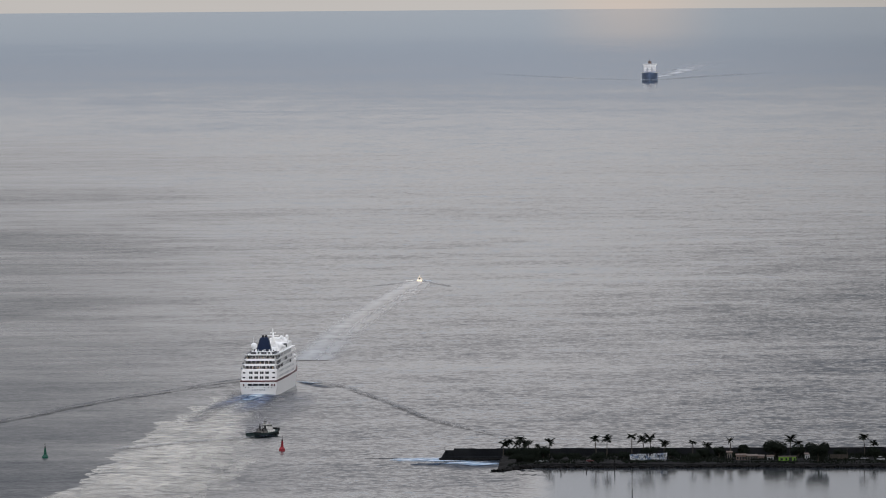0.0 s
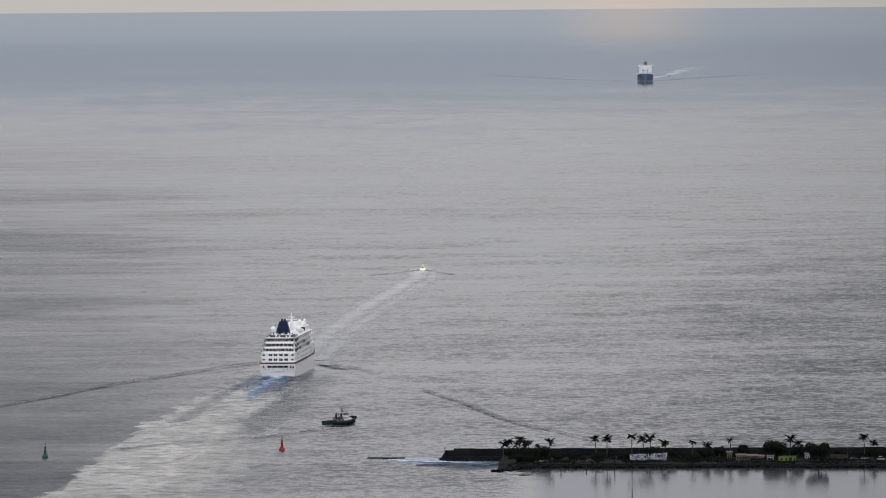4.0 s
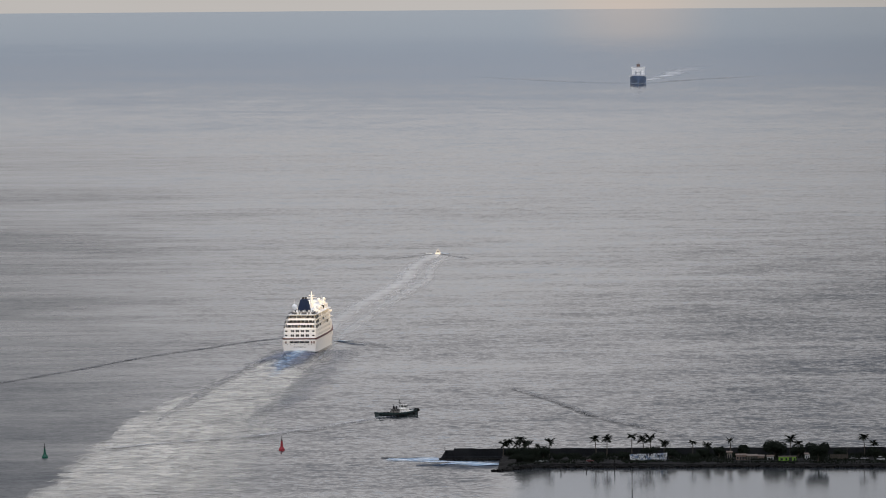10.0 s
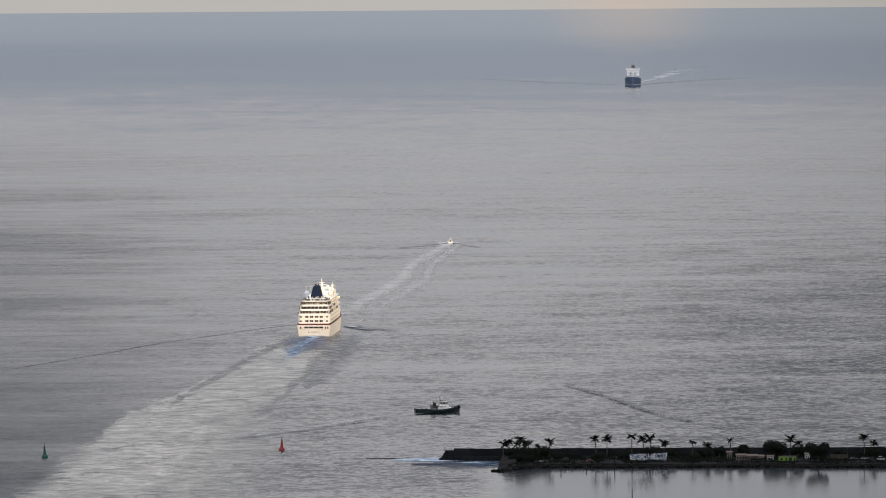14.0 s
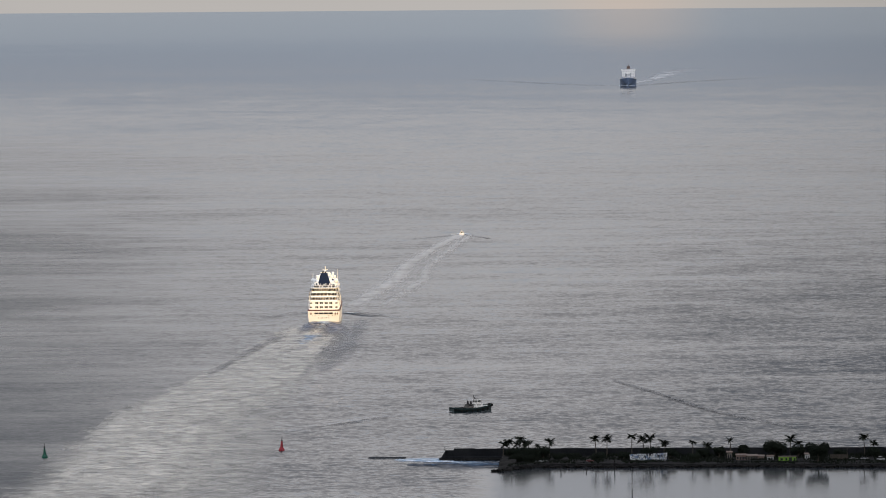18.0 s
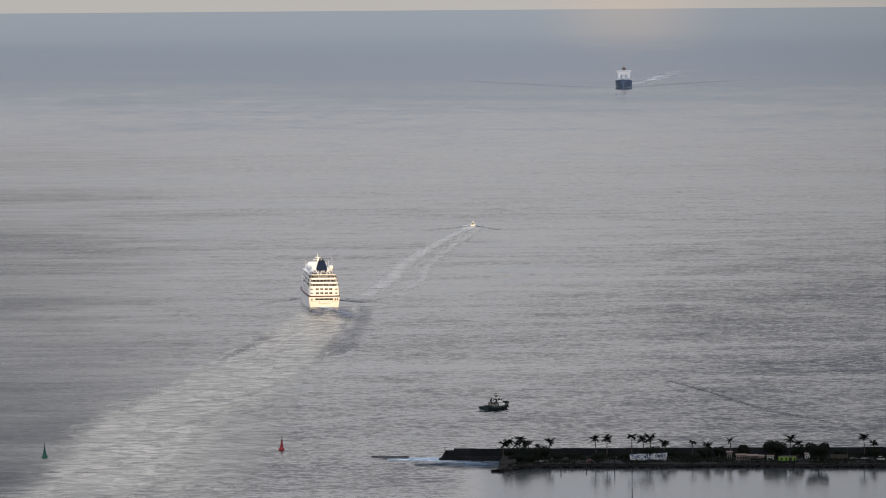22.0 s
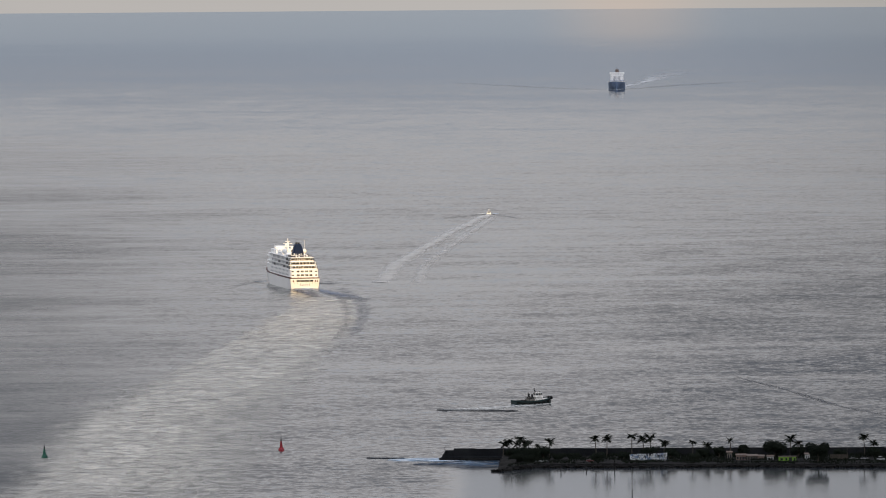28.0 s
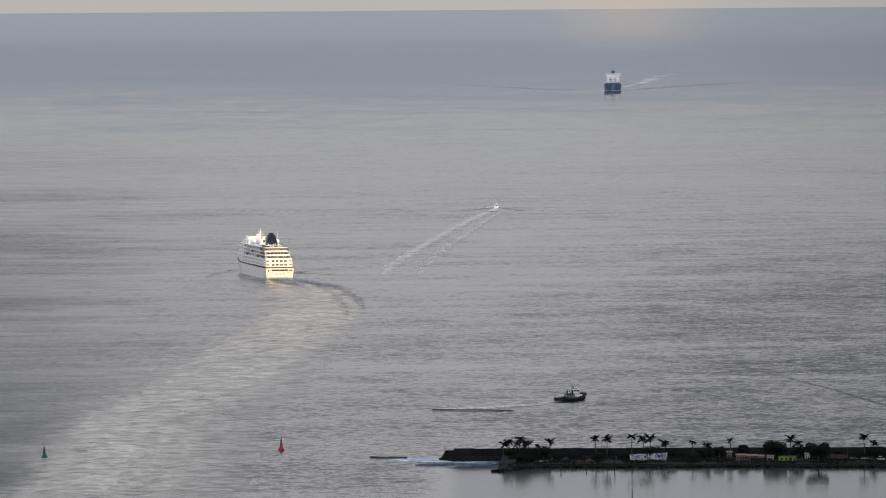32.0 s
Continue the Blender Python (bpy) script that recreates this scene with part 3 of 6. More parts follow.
    # wings of the open terraces, with their rails and stair flights
    for i in (2, 3, 4):
        for s in (-1, 1):
            z, w = 9.55 + H * i, wide[i]
            bm = bmesh.new()
            box(bm, s * (w - 0.7), aft[i] + 3.2, z + 0.2, 2.6, 6.0, 0.32)
            bevel(bm, 0.1, 1)
            wing = part("terrace_wing", bm, M["white"], ship)
            bm = bmesh.new()
            for k in range(6):
                tube(bm, (s * (w + 0.5), aft[i] + 0.4 + 1.1 * k, z + 0.3), (s * (w + 0.5), aft[i] + 0.4 + 1.1 * k, z + 1.4), 0.07, 0.07, 5)
            tube(bm, (s * (w + 0.5), aft[i] + 0.4, z + 1.4), (s * (w + 0.5), aft[i] + 5.9, z + 1.4), 0.09, 0.09, 5)
            part("wing_rail", bm, M["grey"], wing)
            bm = bmesh.new()
            for k in range(7):
                box(bm, s * (w - 1.5), aft[i] + 2.0 + 0.62 * k, z + 0.5 + 0.36 * k, 1.0, 0.62, 0.12)
            tube(bm, (s * (w - 1.0), aft[i] + 1.9, z + 1.3), (s * (w - 1.0), aft[i] + 6.2, z + 3.5), 0.08, 0.08, 5)
            part("stair_flight", bm, M["tugwhite"], wing)
            # dark panels paint in the shaded gaps between the wings
            for k in range(2):
                bm = bmesh.new()
                box(bm, s * (w - 0.1), aft[i] + 1.4 + 2.6 * k, z + 1.55, 0.16, 1.5, 1.9)
                bevel(bm, 0.04, 1)
                part("wing_screen", bm, M["glass"], wing, "dark panel for the shaded gap under the wing")
    # columns and blinds that break up the open recesses astern
    for i, count in ((2, 9), (3, 7), (4, 9)):
        w = (8.6, 8.0, 7.0)[i - 2]
        for k in range(count):
            x = -w + 2 * w * k / (count - 1)
            bm = bmesh.new()
            box(bm, x, aft[i] + 1.25, 9.55 + H * i + 1.6, 0.28, 0.2, H - 0.7)
            part("terrace_column", bm, M["white"], ship)
    for k, x in enumerate((-6.6, -3.1, 0.4, 2.9, 6.2)):
        bm = bmesh.new()
        box(bm, x, aft[4] + 1.2, 9.55 + H * 4 + 1.3 + 0.2 * (k % 2), 1.5, 0.1, 1.1)
        part("pale_blind", bm, M["palegrey"], ship)

    # top deck
    zt = 9.55 + H * 5
    bm = bmesh.new()
    prism(bm, plan(4, 0.2), zt, zt + 0.35)
    part("sun_deck", bm, M["white"], ship)
    bm = bmesh.new()
    box(bm, 0, 38, zt + 1.0, 14.5, 26, 1.6)
    bevel(bm, 0.4)
    part("funnel_house", bm, M["white"], ship)
    bm = bmesh.new()
    box(bm, 0, 24.8, zt + 0.95, 15, 0.6, 1.3)
    box(bm, -7.4, 31, zt + 1.1, 0.4, 12, 1.4)
    box(bm, 7.4, 31, zt + 1.1, 0.4, 12, 1.4)
    part("dark_screen", bm, M["soot"], ship, "dark wind screen round the funnel")
    for k in range(6):
        bm = bmesh.new()
        box(bm, -5.5 + 2.2 * k, 22, zt + 0.9, 1.1, 1.2, 1.1 + 0.4 * (k % 2))
        bevel(bm, 0.1, 1)
        part("vent_box", bm, M["white" if k % 3 else "shade"], ship)
    # funnel: a raked wedge, with pipes out of its top
    bm = bmesh.new()
    rings = []
    for z, hw, y0, y1 in ((zt + 1.2, 4.8, 31, 47), (zt + 5.6, 3.7, 32, 46), (zt + 9.6, 2.6, 33.4, 43.5), (zt + 10.2, 2.0, 34, 42.6)):
        c = 0.9
        rings.append([(-hw, y0 + c, z), (-hw + c, y0, z), (hw - c, y0, z), (hw, y0 + c, z), (hw * 0.8, y1 - c, z), (hw * 0.8 - c, y1, z), (-hw * 0.8 + c, y1, z), (-hw * 0.8, y1 - c, z)])
    loft(bm, rings)
    funnel = part("funnel", bm, M["navy"], ship, "tapered navy blue funnel")
    for x, y in ((-1.2, 36), (1.2, 36), (-1.0, 39), (1.0, 39)):
        bm = bmesh.new()
        tube(bm, (x * 0.85, y, zt + 10.0), (x * 0.85, y, zt + 11.4), 0.62, 0.55, 10)
        part("exhaust_pipe", bm, M["soot"], funnel)
    # rail and clutter round the foot of the funnel
    for s in (-1, 1):
        bm = bmesh.new()
        for k in range(12):
            tube(bm, (s * 8.9, 15 + 2.2 * k, zt + 0.3), (s * 8.9, 15 + 2.2 * k, zt + 1.5), 0.08, 0.08, 5)
        tube(bm, (s * 8.9, 15, zt + 1.5), (s * 8.9, 39.2, zt + 1.5), 0.1, 0.1, 5)
        part("sun_deck_rail", bm, M["grey"], ship)
    bm = bmesh.new()
    for k in range(15):
        tube(bm, (-8.4 + 1.2 * k, 14.9, zt + 0.3), (-8.4 + 1.2 * k, 14.9, zt + 1.5), 0.08, 0.08, 5)
    tube(bm, (-8.6, 14.9, zt + 1.5), (8.6, 14.9, zt + 1.5), 0.1, 0.1, 5)
    part("sun_deck_rail", bm, M["grey"], ship)
    for k in range(11):
        bm = bmesh.new()
        box(bm, -6.8 + 1.35 * k, 26.5 + 0.8 * (k % 3), zt + 2.3, 0.8, 0.9, 0.9 + 0.9 * ((k * 4) % 5) / 4)
        bevel(bm, 0.1, 1)
        part("deck_locker", bm, M[("palegrey", "soot", "white")[k % 3]], ship)
    # radar domes on pedestals
    for x, y, z, r in ((-8.2, 52, zt + 4.0, 2.0), (8.2, 56, zt + 3.8, 1.9), (2.6, 116, zt + 6.4, 1.2), (6.4, 110, zt + 4.6, 1.3), (-6.0, 112, zt + 4.6, 1.3), (5.2, 126, zt + 6.6, 1.0)):
        bm = bmesh.new()
        tube(bm, (x, y, zt), (x, y, z - r * 0.7), 0.9, 0.6, 10)
        p = part("dome_pedestal", bm, M["white"], ship)
        bm = bmesh.new()
        ball(bm, (x, y, z), r, 14)
        part("radar_dome", bm, M["white"], p, "white radar dome", smooth=True)
    # mast with cross arms
    bm = bmesh.new()
    tube(bm, (0, 92, zt), (0, 89.5, zt + 10.5), 1.7, 0.55, 10)
    mast = part("mast", bm, M["white"], ship, "white signal mast", smooth=True)
    bm = bmesh.new()
    tube(bm, (0, 89.5, zt + 10.4), (0, 89.5, zt + 13.2), 0.4, 0.25, 6)
    part("topmast", bm, M["white"], mast)
    for z, w in ((6.4, 4.6), (8.6, 3.6), (10.4, 2.0)):
        bm = bmesh.new()
        box(bm, 0, 90.0, zt + z, 2 * w, 0.8, 0.5)
        bevel(bm, 0.1, 1)
        part("cross_arm", bm, M["white"], mast)
    # houses forward of the mast
    for x, y, sx, sy, sz in ((0, 118, 15, 30, 3.2), (0, 124, 10, 14, 5.4), (-6, 80, 4, 22, 2.4), (6, 80, 4, 22, 2.4), (0, 70, 9, 12, 2.0)):
        bm = bmesh.new()
        box(bm, x, y, zt + sz / 2 + 0.3, sx, sy, sz)
        bevel(bm, 0.5)
        part("upper_house", bm, M["white"], ship)
    bm = bmesh.new()
    box(bm, 6.1, 104.7, zt + 1.9, 2.6, 4.2, 2.4)
    part("dark_opening", bm, M["glass"], ship)
    for s in (-1, 1):
        bm = bmesh.new()
        box(bm, s * 8.6, 137, zt - 2.2, 2.6, 2.6, 1.4)
        bevel(bm, 0.2)
        part("bridge_wing", bm, M["white"], ship)
    for x, y, h in ((-9.2, 60, 9), (9.4, 62, 12), (8.8, 100, 8), (-8.8, 104, 8), (0, 150, 6)):
        bm = bmesh.new()
        tube(bm, (x, y, zt - 3), (x, y, zt + h), 0.13, 0.07, 5)
        part("whip_aerial", bm, M["white"], ship)
    return ship


# ---- the tug ----
def build_tug():
    tug = thing("tugboat", at(-104, 5302.4, 0, 33), "dark green harbour tug with a white wheelhouse", "tugboat")
    L = 27.0
    shape = ((-13.5, 3.2), (-12.6, 4.0), (-8, 4.6), (4, 4.6), (8.5, 3.9), (11.5, 2.3), (13.0, 0.9), (13.5, 0.25))

    def sheer(y):
        return lerp(((-13.5, 2.2), (-10, 1.7), (-5, 1.5), (4, 1.9), (9, 2.8), (13.5, 3.9)), y)

    bm = bmesh.new()
    rings = []
    for k in range(19):
        y = -13.5 + L * k / 18
        w, zt = lerp(shape, y), sheer(y)
        side = [(-2.0, w * 0.7), (0, w * 0.9), (zt * 0.7, w), (zt, w * 1.02)]
        rings.append([(a, y, z) for z, a in side] + [(-a, y, z) for z, a in side[::-1]])
    loft(bm, rings)
    part("hull", bm, M["green"], tug, "dark green steel hull")
    for s in (-1, 1):
        bm = bmesh.new()
        rings = []
        for k in range(19):
            y = -13.5 + L * k / 18
            w, zt = lerp(shape, y) * 1.02 + 0.02, sheer(y)
            rings.append([(s * (w - 0.18), y, zt - 0.1), (s * w, y, zt - 0.1), (s * (w + 0.05), y, zt + 0.85), (s * (w - 0.13), y, zt + 0.85)])
        loft(bm, rings)
        part("bulwark", bm, M["green"], tug)
        bm = bmesh.new()
        rings = []
        for k in range(19):
            y = -13.5 + L * k / 18
            w, zt = lerp(shape, y) * 1.02, sheer(y)
            rings.append([(s * w, y, zt - 0.55), (s * (w + 0.4), y, zt - 0.5), (s * (w + 0.4), y, zt - 0.15), (s * w, y, zt - 0.1)])
        loft(bm, rings)
        part("rubbing_strake", bm, M["rubber"], tug)
        for k in range(6):
            y = -9 + 3.6 * k
            bm = bmesh.new()
            x = s * (lerp(shape, y) * 1.02 + 0.32)
            m = Matrix.Translation((x, y, sheer(y) - 1.1)) @ Matrix.Rotation(radians(90), 4, "Y")
            vs = bmesh.ops.create_cone(bm, cap_ends=True, segments=12, radius1=0.62, radius2=0.62, depth=0.36, matrix=m)["verts"]
            bevel(bm, 0.1, 1)
            part("tyre_fender", bm, M["rubber"], tug)
    bm = bmesh.new()
    tube(bm, (-1.8, 12.9, 3.7), (1.8, 12.9, 3.7), 1.0, 1.0, 14)
    part("bow_fender", bm, M["rubber"], tug)
    # low deckhouse, stepped up to the wheelhouse forward of midships
    bm = bmesh.new()
    prism(bm, [(-3.0, -3.4), (3.0, -3.4), (3.0, 0.2), (-3.0, 0.2)], 1.2, 3.5)
    bevel(bm, 0.15, 1)
    part("deckhouse", bm, M["tuggrey"], tug, "worn grey after deckhouse")
    bm = bmesh.new()
    prism(bm, [(-3.05, 0.2), (3.05, 0.2), (3.05, 6.0), (1.9, 8.6), (-1.9, 8.6), (-3.05, 6.0)], 1.2, 3.5)
    bevel(bm, 0.15, 1)
    part("deckhouse", bm, M["tugwhite"], tug, "white forward deckhouse")
    bm = bmesh.new()
    prism(bm, [(-2.6, 0.6), (2.6, 0.6), (2.6, 5.0), (1.5, 7.0), (-1.5, 7.0), (-2.6, 5.0)], 3.5, 4.9)
    bevel(bm, 0.12, 1)
    part("boat_deck", bm, M["tugwhite"], tug, "white upper deckhouse")
    for x in (-1.9, -0.6, 0.7, 1.9):
        for s in (-1, 1):
            bm = bmesh.new()
            tube(bm, (s * 2.94, 2.2 + 1.7 * x, 2.7), (s * 3.08, 2.2 + 1.7 * x, 2.7), 0.26, 0.26, 10)
            part("porthole", bm, M["glass"], tug)
    bm = bmesh.new()
    rings = []
    for z, a in ((4.9, 2.3), (5.6, 2.5), (7.0, 2.65)):
        rings.append([(a * math.cos(q) * 0.95, 3.9 + a * math.sin(q), z) for q in (2 * math.pi * (k + 0.5) / 8 for k in range(8))])
    loft(bm, rings)
    house = part("wheelhouse", bm, M["tugwhite"], tug, "white wheelhouse")
    for k in range(8):
        q = 2 * math.pi * k / 8
        bm = bmesh.new()
        box(bm, 2.38 * math.cos(q) * 0.97, 3.9 + 2.42 * math.sin(q), 6.25, 0.14, 1.5, 0.75, math.degrees(q))
        part("window_pane", bm, M["glass"], house)
    bm = bmesh.new()
    prism(bm, [(2.8 * math.cos(2 * math.pi * (k + 0.5) / 8), 3.9 + 2.8 * math.sin(2 * math.pi * (k + 0.5) / 8)) for k in range(8)], 7.0, 7.2)
    part("wheelhouse_roof", bm, M["tugwhite"], house)
    # engine casing with twin funnels, and the gear lashed round it
    bm = bmesh.new()
    box(bm, 0, -1.4, 4.0, 4.4, 3.0, 1.2)
    bevel(bm, 0.15, 1)
    part("engine_casing", bm, M["soot"], tug, "sooty black engine casing")
    for s in (-1, 1):
        bm = bmesh.new()
        loft(bm, [[(s * 1.9 + a * sx, -1.4 + b * sy, z) for sx, sy in ((-1, -1), (1, -1), (1, 1), (-1, 1))] for z, a, b in ((4.4, 0.45, 0.6), (5.8, 0.38, 0.5), (6.5, 0.28, 0.36))])
        bevel(bm, 0.1, 1)
        part("funnel", bm, M["soot"], tug, "black exhaust funnel")
        bm = bmesh.new()
        tube(bm, (s * 2.3, -0.2, 4.9), (s * 2.3, 1.0, 4.9), 0.34, 0.34, 10)
        part("life_raft_canister", bm, M["tugwhite"], tug)
        bm = bmesh.new()
        tube(bm, (s * 1.4, 2.6, 6.9), (s * 1.4, 2.9, 7.7), 0.16, 0.13, 6)
        tube(bm, (s * 1.4, 2.9, 7.7), (s * 1.4, 4.0, 8.1), 0.14, 0.1, 6)
        part("fire_monitor", bm, M["rust"], tug)
        bm = bmesh.new()
        for k in range(8):
            tube(bm, (s * 2.7, -2.8 + 1.1 * k, 3.5), (s * 2.7, -2.8 + 1.1 * k, 4.4), 0.05, 0.05, 5)
        tube(bm, (s * 2.7, -2.8, 4.4), (s * 2.7, 4.9, 4.4), 0.06, 0.06, 5)
        part("deck_rail", bm, M["tuggrey"], tug)
    for k in range(9):
        bm = bmesh.new()
        box(bm, -2.4 + 0.6 * k, -2.4 - 0.5 * (k % 3), 4.1, 0.5, 0.6, 0.7 + 0.7 * ((k * 5) % 4) / 3)
        bevel(bm, 0.06, 1)
        part("deck_gear", bm, M[("soot", "rubber", "tuggrey")[k % 3]], tug)
    for k in range(7):
        bm = bmesh.new()
        box(bm, -2.4 + 1.5 * (k % 4), -4.6 - 1.3 * (k // 4), 1.8, 0.9, 0.8, 0.8 + 0.4 * (k % 3))
        bevel(bm, 0.08, 1)
        part("deck_gear", bm, M["tuggrey" if k % 2 else "green"], tug)
    # tripod mast behind the wheelhouse
    bm = bmesh.new()
    tube(bm, (0, 1.8, 6.8), (0, 1.4, 10.4), 0.2, 0.12, 6)
    tube(bm, (-1.0, 2.4, 6.8), (0, 1.5, 9.2), 0.1, 0.08, 5)
    tube(bm, (1.0, 2.4, 6.8), (0, 1.5, 9.2), 0.1, 0.08, 5)
    mast = part("mast", bm, M["soot"], tug, "dark tripod mast")
    for z, w in ((8.6, 1.3), (9.7, 0.9)):
        bm = bmesh.new()
        box(bm, 0, 1.5, z, 2 * w, 0.3, 0.26)
        part("cross_arm", bm, M["soot"], mast)
    bm = bmesh.new()
    box(bm, 0, 2.2, 8.0, 1.9, 0.25, 0.25)
    part("radar_bar", bm, M["tugwhite"], mast)
    for x, y, h in ((-1.8, 3.0, 10.2), (1.8, 2.8, 9.6), (0.2, 1.2, 12.6)):
        bm = bmesh.new()
        tube(bm, (x, y, 6.8), (x, y, h), 0.06, 0.04, 5)
        part("whip_aerial", bm, M["tugwhite"], tug)
    bm = bmesh.new()
    tube(bm, (-1.3, -6.6, 2.3), (1.3, -6.6, 2.3), 0.8, 0.8, 12)
    box(bm, -1.6, -6.6, 2.0, 0.3, 1.8, 1.6)
    box(bm, 1.6, -6.6, 2.0, 0.3, 1.8, 1.6)
    part("towing_winch", bm, M["soot"], tug)
    bm = bmesh.new()
    box(bm, 0, 10.0, 3.2, 2.0, 1.2, 1.0)
    bevel(bm, 0.15, 1)
    part("anchor_windlass", bm, M["tugwhite"], tug)
    for x, y, z, h in ((-0.9, 3.2, 6.9, 0.9), (0.9, 4.6, 6.9, 0.7), (2.2, -3.6, 1.6, 3.4), (-2.2, -3.8, 1.6, 3.0), (-1.0, -2.2, 4.4, 2.6), (0.7, -2.6, 4.4, 2.0)):
        bm = bmesh.new()
        tube(bm, (x, y, z), (x, y, z + h), 0.14, 0.11, 6)
        box(bm, x, y, z + h, 0.6, 0.45, 0.4)
        part("searchlight_post", bm, M["soot"], tug)
    bm = bmesh.new()
    tube(bm, (-2.5, -9.4, 1.3), (-2.5, -9.4, 3.0), 0.16, 0.16, 8)
    tube(bm, (2.5, -9.4, 1.3), (2.5, -9.4, 3.0), 0.16, 0.16, 8)
    tube(bm, (-2.5, -9.4, 3.0), (2.5, -9.4, 3.0), 0.16, 0.16, 8)
    part("towing_gantry", bm, M["soot"], tug)
    return tug


# ---- the pilot boat far out ----
def build_pilot_boat():
    boat = thing("pilot_boat", at(-18.9, 7421.5, 0, 3), "small white pilot boat with a buff cabin running at speed", "boat")
    bm = bmesh.new()
    rings = []
    for k in range(11):
        y = -6.5 + 13 * k / 10
        w = lerp(((-6.5, 2.1), (0, 2.2), (4, 1.6), (6.5, 0.1)), y)
        zt = lerp(((-6.5, 1.3), (0, 1.5), (6.5, 2.4)), y)
        rings.append([(w * 0.7, y, -0.6), (w * 0.95, y, 0.2), (w, y, zt), (-w, y, zt), (-w * 0.95, y, 0.2), (-w * 0.7, y, -0.6)])
    loft(bm, rings)
    part("hull", bm, M["white"], boat, "white hull")
    bm = bmesh.new()
    loft(bm, [[(-a, y0, z), (a, y0, z), (a, y1, z), (-a, y1, z)] for z, a, y0, y1 in ((1.2, 1.7, -2.6, 3.2), (2.2, 1.6, -2.5, 2.7), (3.4, 1.3, -2.2, 1.6))])
    bevel(bm, 0.12, 1)
    cabin = part("cabin", bm, M["orange"], boat, "buff cabin")
    bm = bmesh.new()
    box(bm, 0, -2.5, 2.3, 1.1, 0.12, 1.2)
    part("cabin_door", bm, M["glass"], cabin)
    for s in (-1, 1):
        bm = bmesh.new()
        box(bm, s * 1.5, 0, 2.6, 0.12, 3.0, 0.7)
        part("side_window", bm, M["glass"], cabin)
    bm = bmesh.new()
    tube(bm, (0, -0.5, 3.4), (0, -0.9, 5.4), 0.12, 0.06, 6)
    box(bm, 0, -0.6, 4.3, 1.4, 0.2, 0.15)
    part("mast", bm, M["white"], boat)
    return boat


# ---- the cargo ship coming in ----
def build_cargo_ship():
    ship = thing("cargo_ship", at(347.1, 15302, 0, 181.5), "laden cargo ship with a dark blue hull and white bridge house", "ship")
    L = 165.0
    bm = bmesh.new()
    rings = []
    for k in range(23):
        y = -L + L * (k / 22) ** 0.8
        ht = lerp(((-L, 11.5), (-140, 13.2), (-30, 13.2), (-12, 10.5), (-3, 5.0), (0, 0.6)), y)
        hw = lerp(((-L, 9.0), (-140, 13.0), (-45, 13.0), (-22, 8.0), (-8, 2.0), (0, 0.2)), y)
        zt = lerp(((-L, 9.0), (-40, 9.0), (-20, 11.0), (0, 13.0)), y)
        side = [(-3, hw * 0.9), (0, hw), (zt * 0.5, hw + (ht - hw) * 0.5), (zt, ht)]
        rings.append([(a, y + (z / 13) * 4 * (k / 22) ** 8, z) for z, a in side] + [(-a, y + (z / 13) * 4 * (k / 22) ** 8, z) for z, a in side[::-1]])
    loft(bm, rings)
    part("hull", bm, M["bluehull"], ship, "dark blue hull")
    for s in (-1, 1):
        bm = bmesh.new()
        box(bm, s * 11.5, -17, 12.0, 0.5, 14, 1.2, s * 20)
        part("bulwark", bm, M["tugwhite"], ship, "pale bulwark")
    for plate in ((0, -5, 13.3, 8.5, 0.6, 0.9), (0, -17, 12.2, 21, 0.6, 1.2)):
        bm = bmesh.new()
        box(bm, *plate)
        part("breakwater_plate", bm, M["tugwhite"], ship)
    for k in range(5):
        bm = bmesh.new()
        box(bm, 0, -32 - 18 * k, 10.6, 21, 15.5, 3.2)
        bevel(bm, 0.3, 1)
        part("hatch_cover", bm, M["rust" if k == 2 else "bluehull"], ship)
    for y in (-24, -60, -96):
        for x in (-4, 4):
            bm = bmesh.new()
            tube(bm, (x, y, 10), (x, y, 19), 0.8, 0.6, 8)
            tube(bm, (x, y, 18), (x * 0.4, y - 14, 16), 0.4, 0.3, 6)
            part("cargo_crane", bm, M["palegrey"], ship)
    for i in range(5):
        bm = bmesh.new()
        w = 20.5 if i < 4 else 23.5
        box(bm, 0, -139, 12.5 + 2.7 * i, w, 14 - i, 2.55)
        bevel(bm, 0.15, 1)
        house = part("bridge_deck", bm, M["white"], ship, "white accommodation deck")
        for k in range(7):
            bm = bmesh.new()
            box(bm, -8.4 + 2.8 * k, -139 + (14 - i) / 2 + 0.04, 12.8 + 2.7 * i, 1.0 if i < 4 else 2.3, 0.12, 0.8)
            part("window", bm, M["palegrey"], house)
    bm = bmesh.new()
    tube(bm, (0, -139, 24.6), (0, -139, 33), 0.8, 0.25, 8)
    box(bm, 0, -139, 29, 6, 0.5, 0.5)
    part("mast", bm, M["rust"], ship, "buff signal mast")
    bm = bmesh.new()
    loft(bm, [[(-a, y0, z), (a, y0, z), (a, y1, z), (-a, y1, z)] for z, a, y0, y1 in ((12, 3.2, -158, -150), (29, 2.6, -157, -151))])
    part("funnel", bm, M["rust"], ship, "dull brown funnel")
    return ship


